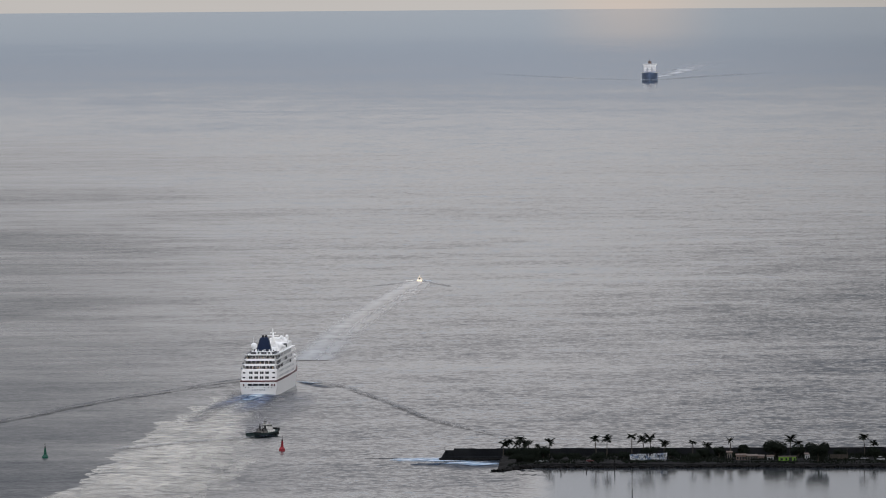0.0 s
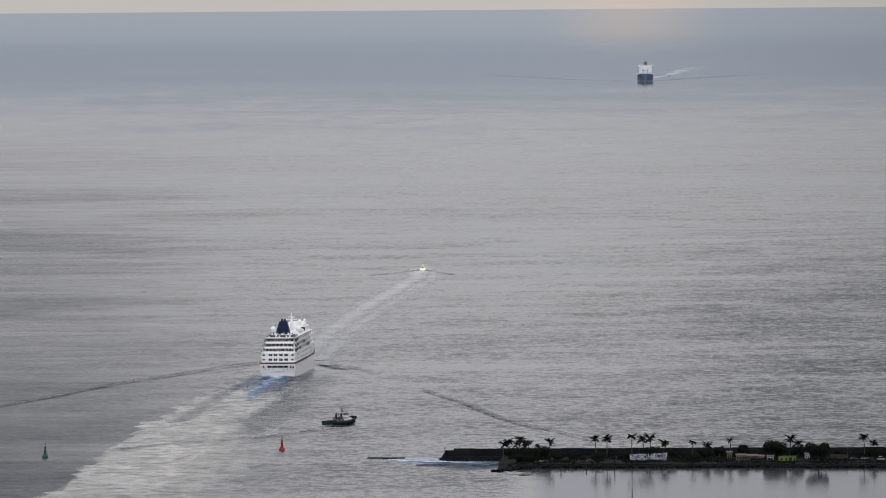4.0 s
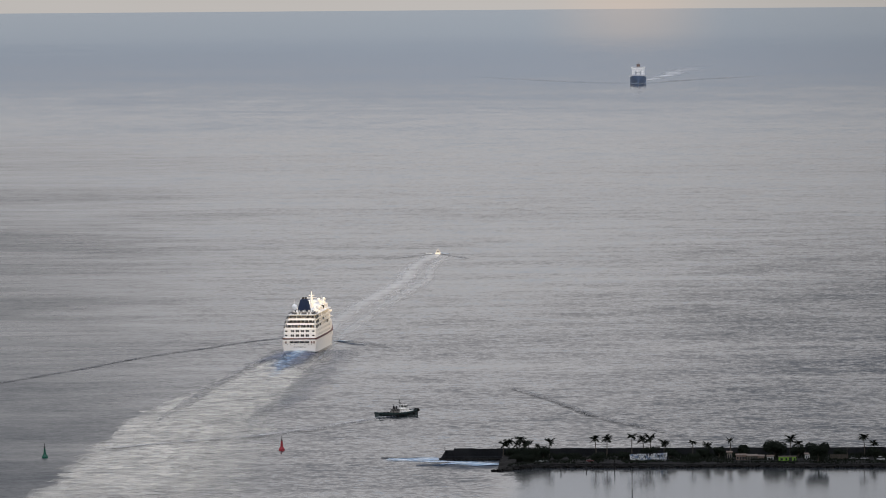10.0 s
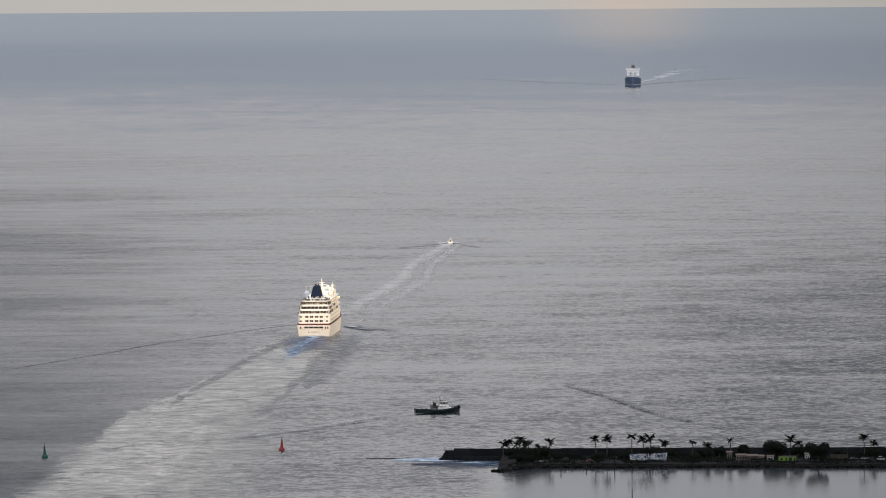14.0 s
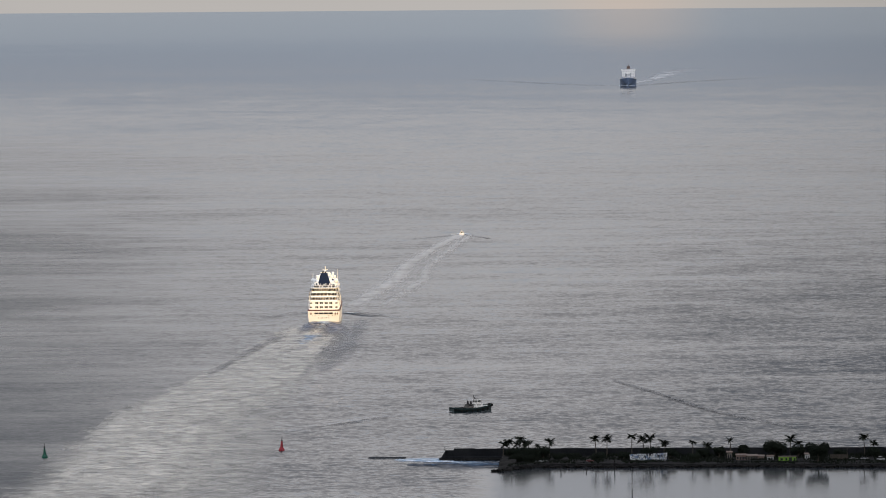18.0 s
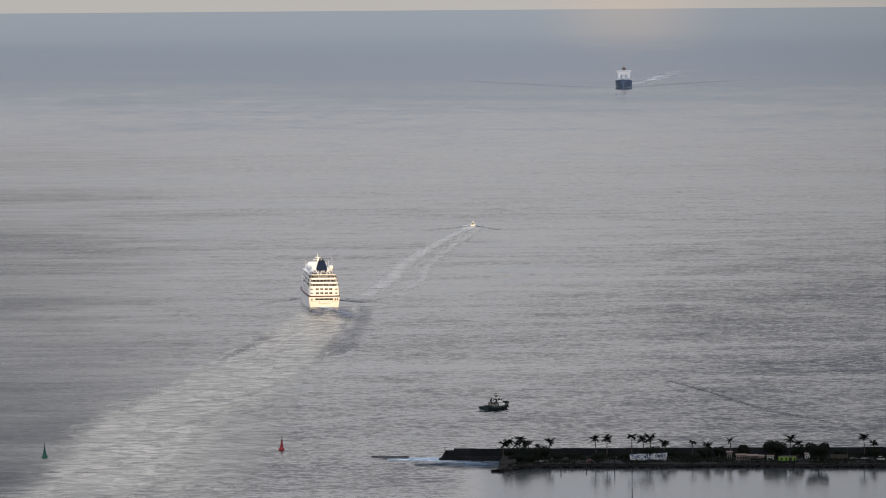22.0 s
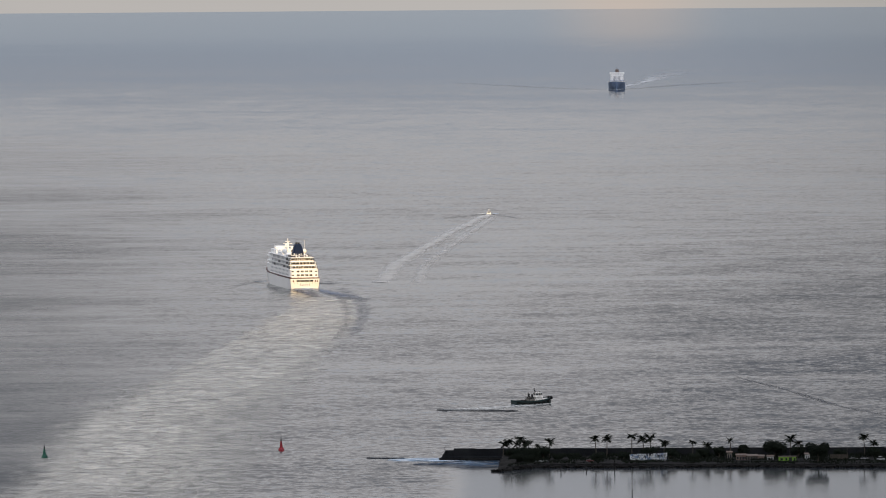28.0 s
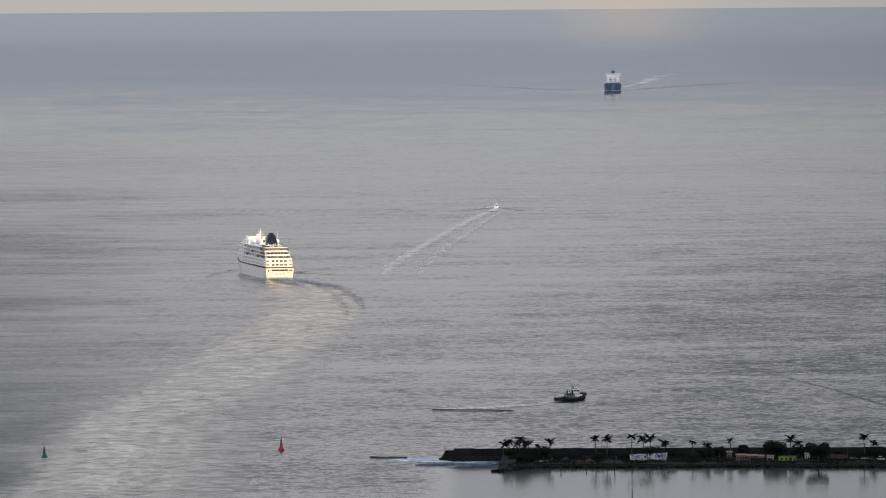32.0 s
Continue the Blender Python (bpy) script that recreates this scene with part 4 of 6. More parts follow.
# ---- channel buoys and a stake ----
def build_buoy(name, m, mat, label):
    b = thing(name, m, label, "buoy", "channel buoys")
    bm = bmesh.new()
    loft(bm, [[(r * math.cos(q), r * math.sin(q), z) for q in (2 * math.pi * k / 14 for k in range(14))] for z, r in ((-0.8, 1.4), (-0.2, 1.7), (0.9, 1.7), (1.3, 1.45), (1.9, 1.2))])
    part("float", bm, mat, b, smooth=False)
    bm = bmesh.new()
    for k in range(4):
        q = math.pi / 4 + k * math.pi / 2
        tube(bm, (1.0 * math.cos(q), 1.0 * math.sin(q), 1.8), (0.42 * math.cos(q), 0.42 * math.sin(q), 5.6), 0.13, 0.11, 6)
    for z, r in ((2.9, 0.84), (3.9, 0.7), (4.8, 0.56)):
        tube(bm, (0, 0, z), (0, 0, z + 0.14), r, r, 10)
    part("lattice_tower", bm, mat, b)
    bm = bmesh.new()
    loft(bm, [[(r * math.cos(q), r * math.sin(q), z) for q in (2 * math.pi * k / 10 for k in range(10))] for z, r in ((1.9, 0.85), (3.8, 0.55), (5.6, 0.34))])
    part("tower_core", bm, mat, b)
    bm = bmesh.new()
    tube(bm, (0, 0, 5.6), (0, 0, 5.85), 0.62, 0.62, 10)
    part("lamp_gallery", bm, M["soot"], b)
    bm = bmesh.new()
    tube(bm, (0, 0, 5.8), (0, 0, 6.7), 0.3, 0.24, 8)
    tube(bm, (0, 0, 6.7), (0, 0, 7.6), 0.13, 0.1, 6)
    box(bm, 0, 0, 7.8, 0.6, 0.25, 0.5)
    part("lantern", bm, M["soot"], b)
    return b


def build_stake(x, y, top, name="mooring_stake", group="stakes in the harbour"):
    s = thing(name, at(x, y), "dark weathered timber stake standing in the water", "stake", group)
    bm = bmesh.new()
    tube(bm, (0, 0, -2), (0, 0, top), 0.28, 0.22, 8)
    part("pile", bm, M["rock"], s)
    bm = bmesh.new()
    tube(bm, (0, 0, top), (0, 0, top + 0.4), 0.34, 0.16, 8)
    part("cap", bm, M["soot"], s)
    return s


SHIP = build_cruise_ship()
TUG = build_tug()
PILOT = build_pilot_boat()
CARGO = build_cargo_ship()
GREEN_BUOY = build_buoy("channel_buoy", at(-221.6, 5108.9), M["buoygreen"], "green lateral channel buoy with a lattice tower")
RED_BUOY = build_buoy("channel_buoy", at(-91.1, 5160.0), M["buoyred"], "red lateral channel buoy with a lattice tower")


# ---- the breakwater ----
def wall_y(x):
    return 5066 - 0.067 * x


SHORE = ((27.0, 4957), (31, 4958), (36, 4970), (50, 4988), (96, 4983), (157, 4980), (238, 4966), (430, 4948))


def ground_z(x, y):
    return 1.9 + 0.5 * noise.noise((x / 18, y / 12, 0.3)) + 0.25 * noise.noise((x / 5, y / 4, 2.0))


def build_breakwater():
    strip = thing("breakwater_ground", at(0, 0), "narrow strip of dry scrubby ground behind the seawall", "breakwater", kind="structure")
    bm = bmesh.new()
    rows = []
    n = 90
    for i in range(n + 1):
        x = 33 + 397 * (i / n) ** 1.15
        y0, y1 = lerp(SHORE, x) + 2.5, wall_y(x) - 1
        row = [(x, y0 - 3.0, -1.5), (x, y0 - 0.6, 0.9)]
        for j in range(13):
            y = y0 + (y1 - y0) * j / 12
            row.append((x, y, ground_z(x, y) + (0.5 if j == 1 else 0)))
        row.append((x, y1 + 0.6, -1.5))
        rows.append(row)
    loft(bm, rows, closed=False, caps=False)
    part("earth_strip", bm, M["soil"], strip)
    # wall, cast in lengths
    wall = thing("seawall", at(0, 0), "dark weathered concrete seawall along the breakwater", "wall", kind="structure")
    profile = [(-2.6, -2.0), (-2.2, 1.4), (-1.2, 2.0), (-1.0, 6.0), (1.4, 6.1), (1.6, -2.0)]
    x, k = 0.5, 0
    while x < 420:
        length = 11.8 if x > 3 else 4.6
        bm = bmesh.new()
        top = -0.9 if k == 0 else (0.12 * math.sin(k * 2.3))
        rings = []
        for xx in (x, x + length):
            rings.append([(xx, wall_y(xx) + a + 0.05 * (k % 3), z + (top if z > 3 else 0)) for a, z in profile])
        loft(bm, rings)
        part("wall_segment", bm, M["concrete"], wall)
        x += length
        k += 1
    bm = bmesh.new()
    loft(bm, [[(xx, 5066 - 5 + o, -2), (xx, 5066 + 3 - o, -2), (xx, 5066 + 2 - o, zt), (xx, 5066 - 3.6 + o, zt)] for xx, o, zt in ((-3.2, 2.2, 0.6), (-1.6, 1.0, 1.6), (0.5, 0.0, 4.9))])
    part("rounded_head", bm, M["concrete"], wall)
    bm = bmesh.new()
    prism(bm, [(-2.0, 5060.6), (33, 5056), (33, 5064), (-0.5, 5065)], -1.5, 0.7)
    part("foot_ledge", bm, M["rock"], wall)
    bm = bmesh.new()
    tube(bm, (0.2, 5066, 4.8), (0.2, 5066, 6.6), 0.16, 0.12, 8)
    tube(bm, (0.2, 5066, 6.6), (0.2, 5066, 7.1), 0.26, 0.22, 8)
    light = tagged(part("harbour_light", bm, M["soot"]), "small dark light post on the end of the seawall", "light post")
    # sloping ruin at the nose of the strip
    bm = bmesh.new()
    loft(bm, [[(26.5, 4957, -1.5), (36, 4962, -1.5), (36, 4963, 1.0), (28.5, 4960, 0.9)],
              [(28.0, 4985, -1.5), (39, 4990, -1.5), (38, 4990, 3.0), (30.5, 4986, 2.6)],
              [(29.0, 5020, -1.5), (41, 5020, -1.5), (40, 5020, 4.2), (31.5, 5018, 3.8)],
              [(30.0, 5056, -1.5), (42, 5056, -1.5), (41, 5056, 3.0), (32.0, 5055, 2.6)]])
    bmesh.ops.subdivide_edges(bm, edges=bm.edges[:], cuts=4, use_grid_fill=True)
    for v in bm.verts:
        v.co += 0.9 * Vector(noise.noise_vector(v.co / 4.0))
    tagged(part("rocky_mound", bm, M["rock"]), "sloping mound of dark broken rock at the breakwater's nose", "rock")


def build_riprap():
    rng = random.Random(4)
    heap = thing("riprap", at(0, 0), "dark boulders piled along the breakwater's waterline", "rocks", kind="structure")
    shapes = []
    for k in range(6):
        bm = bmesh.new()
        bmesh.ops.create_icosphere(bm, subdivisions=1, radius=1.0)
        for v in bm.verts:
            v.co *= 0.75 + 0.5 * rng.random()
        shapes.append(mesh_of("boulder", bm, M["rock"]))
    for i in range(290):
        x = 27 + 225 * (i / 290) + rng.uniform(-0.7, 0.7)
        y = lerp(SHORE, x) + rng.uniform(-1.0, 3.2)
        ob = piece("boulder", shapes[rng.randrange(6)], heap, x, y, rng.uniform(-0.2, 0.9), rng.uniform(0, 360))
        s = rng.uniform(0.7, 1.7)
        ob.scale = (s * 1.2, s, s * 0.8)
    bm = bmesh.new()
    for i in range(90):
        x = -2.5 + 36 * rng.random()
        m = Matrix.Translation((x, 5059.5 - 0.05 * x + rng.uniform(-1.5, 1.5), rng.uniform(-0.3, 0.5))) @ Matrix.Diagonal((rng.uniform(0.5, 1.3), 1, rng.uniform(0.4, 0.9), 1))
        bmesh.ops.create_icosphere(bm, subdivisions=1, radius=1.0, matrix=m)
    tagged(part("footing_rubble", bm, M["rock"], heap), kind="stuff")


def palm_meshes(seed):
    rng = random.Random(seed)
    lean = rng.uniform(-0.9, 0.9)
    bm = bmesh.new()
    rings = []
    for k in range(9):
        f = k / 8
        r = 0.34 - 0.16 * f + (0.14 if k == 0 else 0)
        rings.append([(lean * f * f + r * math.cos(q), r * math.sin(q), f) for q in (2 * math.pi * j / 7 for j in range(7))])
    trunk = rings
    fronds = []
    count = rng.randrange(15, 20)
    for k in range(count):
        q = 2 * math.pi * k / count + rng.uniform(-0.2, 0.2)
        rise, reach = rng.uniform(-0.2, 1.7), rng.uniform(2.3, 3.2)
        bm = bmesh.new()
        pts = []
        for j in range(10):
            f = j / 9
            out = reach * (f - 0.12 * f * f)
            up = rise * reach * f * 0.9 - (1.0 + 0.35 * rise) * reach * 0.5 * f * f
            pts.append(Vector((out * math.cos(q), out * math.sin(q), up)))
        sidev = Vector((-math.sin(q), math.cos(q), 0))
        for j in range(9):
            w = 0.05
            a, b = pts[j], pts[j + 1]
            vs = [bm.verts.new(p) for p in (a - sidev * w, a + sidev * w, b + sidev * w * 0.7, b - sidev * w * 0.7)]
            bm.faces.new(vs)
            for h in range(3):
                c = a.lerp(b, h / 3)
                d = (b - a).normalized()
                leaf = (0.98 * math.sin(math.pi * min(1, 0.18 + (j + h / 3) / 11)) + 0.12)
                for s in (-1, 1):
                    tip = c + sidev * s * leaf * 0.8 + d * leaf * 0.5 - Vector((0, 0, leaf * rng.uniform(0.25, 0.6)))
                    bm.faces.new([bm.verts.new(p) for p in (c - d * 0.11, c + d * 0.11, tip)])
        fronds.append(bm)
    return trunk, lean, fronds, rng


def build_palm(x, y, top, size, seed):
    palm = thing("palm_tree", at(x, y, 1.7), "wind-blown coconut palm on the breakwater", "palm tree", "palms on the breakwater")
    trunk, lean, fronds, rng = palm_meshes(seed)
    h = top - 1.7
    bm = bmesh.new()
    loft(bm, [[(a, b, c * h - (0.3 if k == 0 else 0)) for a, b, c in r] for k, r in enumerate(trunk)])
    part("trunk", bm, M["bark"], palm, smooth=True)
    for bm in fronds:
        bm.transform(Matrix.Translation((lean, 0, h)) @ Matrix.Diagonal((size * 1.3, size * 1.3, size * 1.3, 1)))
        part("frond", bm, M["leaf"], palm)
    bm = bmesh.new()
    for k in range(5):
        ball(bm, (lean + 0.25 * math.cos(k * 1.3), 0.25 * math.sin(k * 1.3), h - 0.25), 0.17, 6)
    part("coconuts", bm, M["bush"], palm)
    return palm


def build_tree(name, x, y, height, width, seed, label, leaves=1800):
    rng = random.Random(seed)
    tree = thing(name, at(x, y, 1.6), label, "tree" if height > 4 else "bush")
    bm = bmesh.new()
    tube(bm, (0, 0, -0.4), (0.2, 0, height * 0.45), 0.45, 0.28, 8)
    tips = []
    for k in range(9):
        q = k * 2.4
        r = width * 0.36 * (0.5 + 0.5 * rng.random())
        tip = Vector((r * math.cos(q), r * math.sin(q), height * rng.uniform(0.45, 0.86)))
        tube(bm, (0.2, 0, height * rng.uniform(0.15, 0.42)), tip, 0.16, 0.05, 6)
        tips.append(tip)
    part("trunk", bm, M["bark"], tree)
    verts, faces = [], []
    for tip in tips:
        r = width * rng.uniform(0.19, 0.27)
        for i in range(leaves // len(tips)):
            d = Vector((rng.gauss(0, 1), rng.gauss(0, 1), rng.gauss(0, 0.7))).normalized() * r * rng.uniform(0.35, 1.05) ** 0.6
            c = tip + d + Vector((0, 0, 0.1 * r))
            if c.z < 0.1:
                continue
            a = Vector((rng.gauss(0, 1), rng.gauss(0, 1), rng.gauss(0, 1))).normalized() * rng.uniform(0.3, 0.58)
            b = a.orthogonal().normalized() * a.length * 0.55
            n0 = len(verts)
            verts += [(c + p) * K for p in (-a, b, a, -b)]
            faces.append((n0, n0 + 1, n0 + 2, n0 + 3))
    me = bpy.data.meshes.new("crown")
    me.from_pydata(verts, [], faces)
    me.materials.append(M["bush"])
    crown = tagged(new("crown", me), "dense clumps of dark leaves", kind="stuff")
    crown.parent = tree
    return tree


def build_strip_things():
    palms = ((32.0, 9.4, 5044, 1), (35.7, 10.7, 5044, 1), (38.8, 9.7, 5040, 0.8), (40.7, 11.9, 5044, 1.1), (43.4, 10.3, 5036, 1), (46.2, 9.7, 5044, 0.9), (50.5, 8.4, 5043, 0.6), (57.4, 10.6, 5043, 1), (83.0, 12.3, 5041, 0.9), (88.9, 12.0, 5041, 1.05), (102.5, 13.5, 5040, 1), (109.3, 11.3, 5040, 1.1), (113.0, 12.5, 5040, 1.1), (120.1, 10.0, 5039, 1.1), (135.8, 10.2, 5038, 0.7), (143.8, 8.3, 5038, 1.0), (156.5, 11.1, 5037, 0.7), (188.9, 11.6, 5035, 1.1), (193.2, 9.4, 5035, 1), (229.6, 12.6, 5033, 1), (234.8, 9.2, 5033, 0.8))
    for k, (x, top, y, s) in enumerate(palms):
        build_palm(x, y, top, s, 20 + k)
    for k, (name, x, y, h, w) in enumerate((("tree", 180.5, 5026, 8.8, 14), ("tree", 202.5, 4992, 11.0, 13.0), ("bush", 36, 5030, 6.2, 8), ("bush", 42, 5026, 6.6, 9), ("bush", 48, 5030, 6.0, 9), ("bush", 54, 5036, 6.4, 8), ("bush", 39, 5012, 3.6, 8), ("bush", 46, 5010, 3.2, 8), ("bush", 62, 5030, 2.6, 6), ("bush", 112, 5036, 5.6, 11), ("bush", 123, 5030, 5.2, 8), ("bush", 141, 5034, 4.6, 8), ("bush", 150, 5033, 6.4, 7), ("bush", 136, 5022, 2.4, 7), ("bush", 163, 5034, 6.6, 7), ("bush", 193, 5030, 6.5, 9), ("bush", 84, 5028, 3.0, 8), ("bush", 98, 5030, 3.6, 7), ("bush", 216, 5032, 4.0, 8), ("bush", 235, 5030, 5.0, 9), ("bush", 71, 5030, 2.6, 7))):
        build_tree(name, x, y, h, w, 60 + k, "dark dense broad-leaved tree beside the seawall" if name == "tree" else "low dark scrub bush on the breakwater", 4200 if name == "tree" else 1300)
    # painted slab with scrawls that cannot be read
    slab = thing("painted_slab", at(111, 5016, -0.2), "sloping concrete slab covered in white and blue graffiti", "graffiti wall")
    bm = bmesh.new()
    loft(bm, [[(x, -1.0, -0.4), (x, 1.6, -0.4), (x, 0.9, 6.2 + o), (x, 0.3, 6.2 + o)] for x, o in ((-10.4, -0.8), (-5.5, -0.5), (3.0, 0.0), (8.5, 0.3), (10.6, 0.1))])
    part("slab", bm, M["concrete"], slab)
    rng = random.Random(9)
    for j in range(5):
        k = 0
        x = -10.0 + rng.uniform(0, 0.4)
        while x < 10.2:
            w, h = rng.uniform(0.22, 0.62), rng.uniform(0.75, 1.35)
            z = 0.75 + 1.12 * j + rng.uniform(-0.15, 0.15) + 0.03 * x * (j / 4)
            if rng.random() > 0.07:
                bm = bmesh.new()
                box(bm, 0, 0, 0, w, 0.06, h)
                bm.transform(Matrix.Translation((x, -0.88 + 0.197 * (z - 0.4) - 0.10 - 0.03 * (k % 3), z)) @ Matrix.Rotation(rng.uniform(-0.6, 0.6), 4, "Y"))
                part("paint_bar", bm, M["slabwhite"] if rng.random() < 0.72 else M["paleblue"], slab)
            x += w + rng.uniform(0.12, 0.4)
            k += 1
    # a row of huts
    for x, y, w, d, h, wall, label in ((161.5, 5015, 5.4, 5, 2.9, "pink", "weathered pink shack with a rusted tin roof"), (167.5, 5014, 5.6, 5, 2.7, "plaster", "small shabby plaster shack"), (172.2, 5013, 3.4, 4, 2.4, "pink", "narrow pink plaster lean-to hut"), (177.4, 5014, 3.6, 3.5, 2.2, "palewhite", "small white painted shed"), (155.3, 5020, 2.8, 3, 4.2, "plaster", "ruined tower-like concrete hut"), (53.0, 5012, 6.8, 1.2, 1.0, "palewhite", "low white wall on the ground"), (197.5, 5015, 2.6, 2.5, 3.2, "palewhite", "small pale shed with a dark opening")):
        hut = thing("hut" if h > 1.5 else "low_wall", at(x, y, 1.4), label, "hut" if h > 1.5 else "wall", "huts on the breakwater" if h > 1.5 else "")
        bm = bmesh.new()
        box(bm, 0, 0, h / 2, w, d, h)
        part("wall", bm, M[wall], hut)
        if h > 1.5:
            bm = bmesh.new()
            loft(bm, [[(-w / 2 - 0.3, -d / 2 - 0.4, h + 0.02), (-w / 2 - 0.3, -d / 2 - 0.4, h + 0.14), (-w / 2 - 0.3, d / 2 + 0.3, h + 0.8), (-w / 2 - 0.3, d / 2 + 0.3, h + 0.02)], [(w / 2 + 0.3, -d / 2 - 0.4, h + 0.02), (w / 2 + 0.3, -d / 2 - 0.4, h + 0.14), (w / 2 + 0.3, d / 2 + 0.3, h + 0.8), (w / 2 + 0.3, d / 2 + 0.3, h + 0.02)]])
            part("roof", bm, M["tin"], hut)
            for kx in ((-0.36, -0.08, 0.2, 0.4) if w > 4 else (-0.22, 0.2)):
                bm = bmesh.new()
                box(bm, kx * w, -d / 2 - 0.03, h * (0.45 + 0.3 * abs(kx)), min(0.9, w * 0.22), 0.12, h * (0.6 - 0.5 * abs(kx)))
                part("doorway", bm, M["glass"], hut)
    # green painted container house
    hut = thing("green_hut", at(186.3, 5005, 1.2), "bright green container hut with a flat roof", "hut")
    bm = bmesh.new()
    box(bm, 0, 0, 1.4, 9.4, 3.2, 2.8)
    bevel(bm, 0.06, 1)
    part("wall", bm, M["lime"], hut)
    bm = bmesh.new()
    box(bm, 0, 0, 2.95, 9.9, 3.8, 0.25)
    part("roof", bm, M["tin"], hut)
    for x, w in ((-3.2, 1.2), (-0.6, 1.0), (1.6, 1.6), (3.9, 0.9)):
        bm = bmesh.new()
        box(bm, x, -1.65, 1.5, w, 0.12, 1.2 if w < 1.5 else 2.0)
        part("window" if w < 1.5 else "doorway", bm, M["glass"], hut)
    # fence of dark boards
    fence = thing("board_fence", at(214.5, 5006, 1.2), "dark weathered board fence", "fence")
    for k in range(14):
        bm = bmesh.new()
        box(bm, -4.5 + 0.69 * k, 0, 1.9 + 0.1 * math.sin(3 * k), 0.6, 0.12, 3.8)
        part("board", bm, M["bark"], fence)
    for x in (-4.6, 0, 4.8):
        bm = bmesh.new()
        box(bm, x, 0.18, 1.7, 0.2, 0.2, 3.6)
        part("post", bm, M["bark"], fence)
    # parked vehicles and beached dinghies
    for x, y, mat, turn, label in ((222.5, 5008, "silver", 80, "silver parked car"), (228.5, 5009, "silver", 70, "silver parked car"), (79, 5008, "red", 85, "small red parked car"), (237, 5004, "palewhite", 95, "white parked van")):
        car = thing("parked_car", at(x, y, 1.75, turn), label + " on the breakwater track", "car", "parked cars")
        tall = 0.55 if "van" in label else 0.0
        bm = bmesh.new()
        loft(bm, [[(-0.85, y0, z), (0.85, y0, z), (0.85, y1, z), (-0.85, y1, z)] for z, y0, y1 in ((0.3, -2.05, 2.05), (0.6, -2.1, 2.1), (0.95, -2.05, 2.0))])
        bevel(bm, 0.08, 2)
        body = part("body", bm, M[mat], car)
        bm = bmesh.new()
        loft(bm, [[(-a, y0, z), (a, y0, z), (a, y1, z), (-a, y1, z)] for z, a, y0, y1 in ((0.94, 0.8, -1.7, 1.1), (1.45 + tall, 0.66, -1.4, 0.5 + tall))])
        part("cabin", bm, M["glass"], car)
        bm = bmesh.new()
        box(bm, 0, -0.45, 1.47 + tall, 1.32, 1.9, 0.06)
        part("roof", bm, M[mat], car)
        for sx in (-1, 1):
            for sy in (-1.3, 1.3):
                bm = bmesh.new()
                tube(bm, (sx * 0.72, sy, 0.34), (sx * 0.92, sy, 0.34), 0.34, 0.34, 14)
                w = part("wheel", bm, M["rubber"], car)
                bm = bmesh.new()
                tube(bm, (sx * 0.9, sy, 0.34), (sx * 0.94, sy, 0.34), 0.19, 0.19, 10)
                part("rim", bm, M["silver"], w)
    # lamp posts and poles on the strip
    for x, y, h in ((157.0, 5030, 8.0), (116.3, 5036, 7.0), (208.5, 5034, 7.5), (219.5, 5020, 6.0)):
        pole = thing("utility_pole", at(x, y, 1.5), "thin dark utility pole", "pole", "poles on the breakwater")
        bm = bmesh.new()
        tube(bm, (0, 0, -0.3), (0, 0, h), 0.14, 0.1, 6)
        part("pole", bm, M["bark"], pole)
        bm = bmesh.new()
        box(bm, 0, 0, h - 0.4, 1.6, 0.12, 0.14)
        part("cross_arm", bm, M["bark"], pole)


M["palewhite"] = paint("faded_white_paint", (0.46, 0.48, 0.50), (0.26, 0.26, 0.26), rough=0.7, scale=0.6)
M["paleblue"] = paint("faded_blue_paint", (0.14, 0.22, 0.36), rough=0.7)
M["slabwhite"] = paint("chalky_white_paint", (0.62, 0.66, 0.70), (0.36, 0.38, 0.42), rough=0.8, scale=0.8)
M["pink"] = paint("faded_pink_plaster", (0.20, 0.15, 0.13), (0.07, 0.06, 0.055), rough=0.9, scale=0.5, stain=0.7)
M["plaster"] = paint("grey_plaster", (0.15, 0.135, 0.12), (0.06, 0.055, 0.05), rough=0.9, scale=0.5, stain=0.7)
M["tin"] = paint("rusted_tin", (0.10, 0.085, 0.075), (0.08, 0.045, 0.03), rough=0.6, scale=0.7, stain=0.8)
M["lime"] = paint("lime_green_paint", (0.13, 0.27, 0.03), rough=0.6)
M["silver"] = paint("silver_car_paint", (0.25, 0.26, 0.28), rough=0.3, metal=0.5)
M["red"] = paint("red_car_paint", (0.08, 0.012, 0.015), rough=0.3)
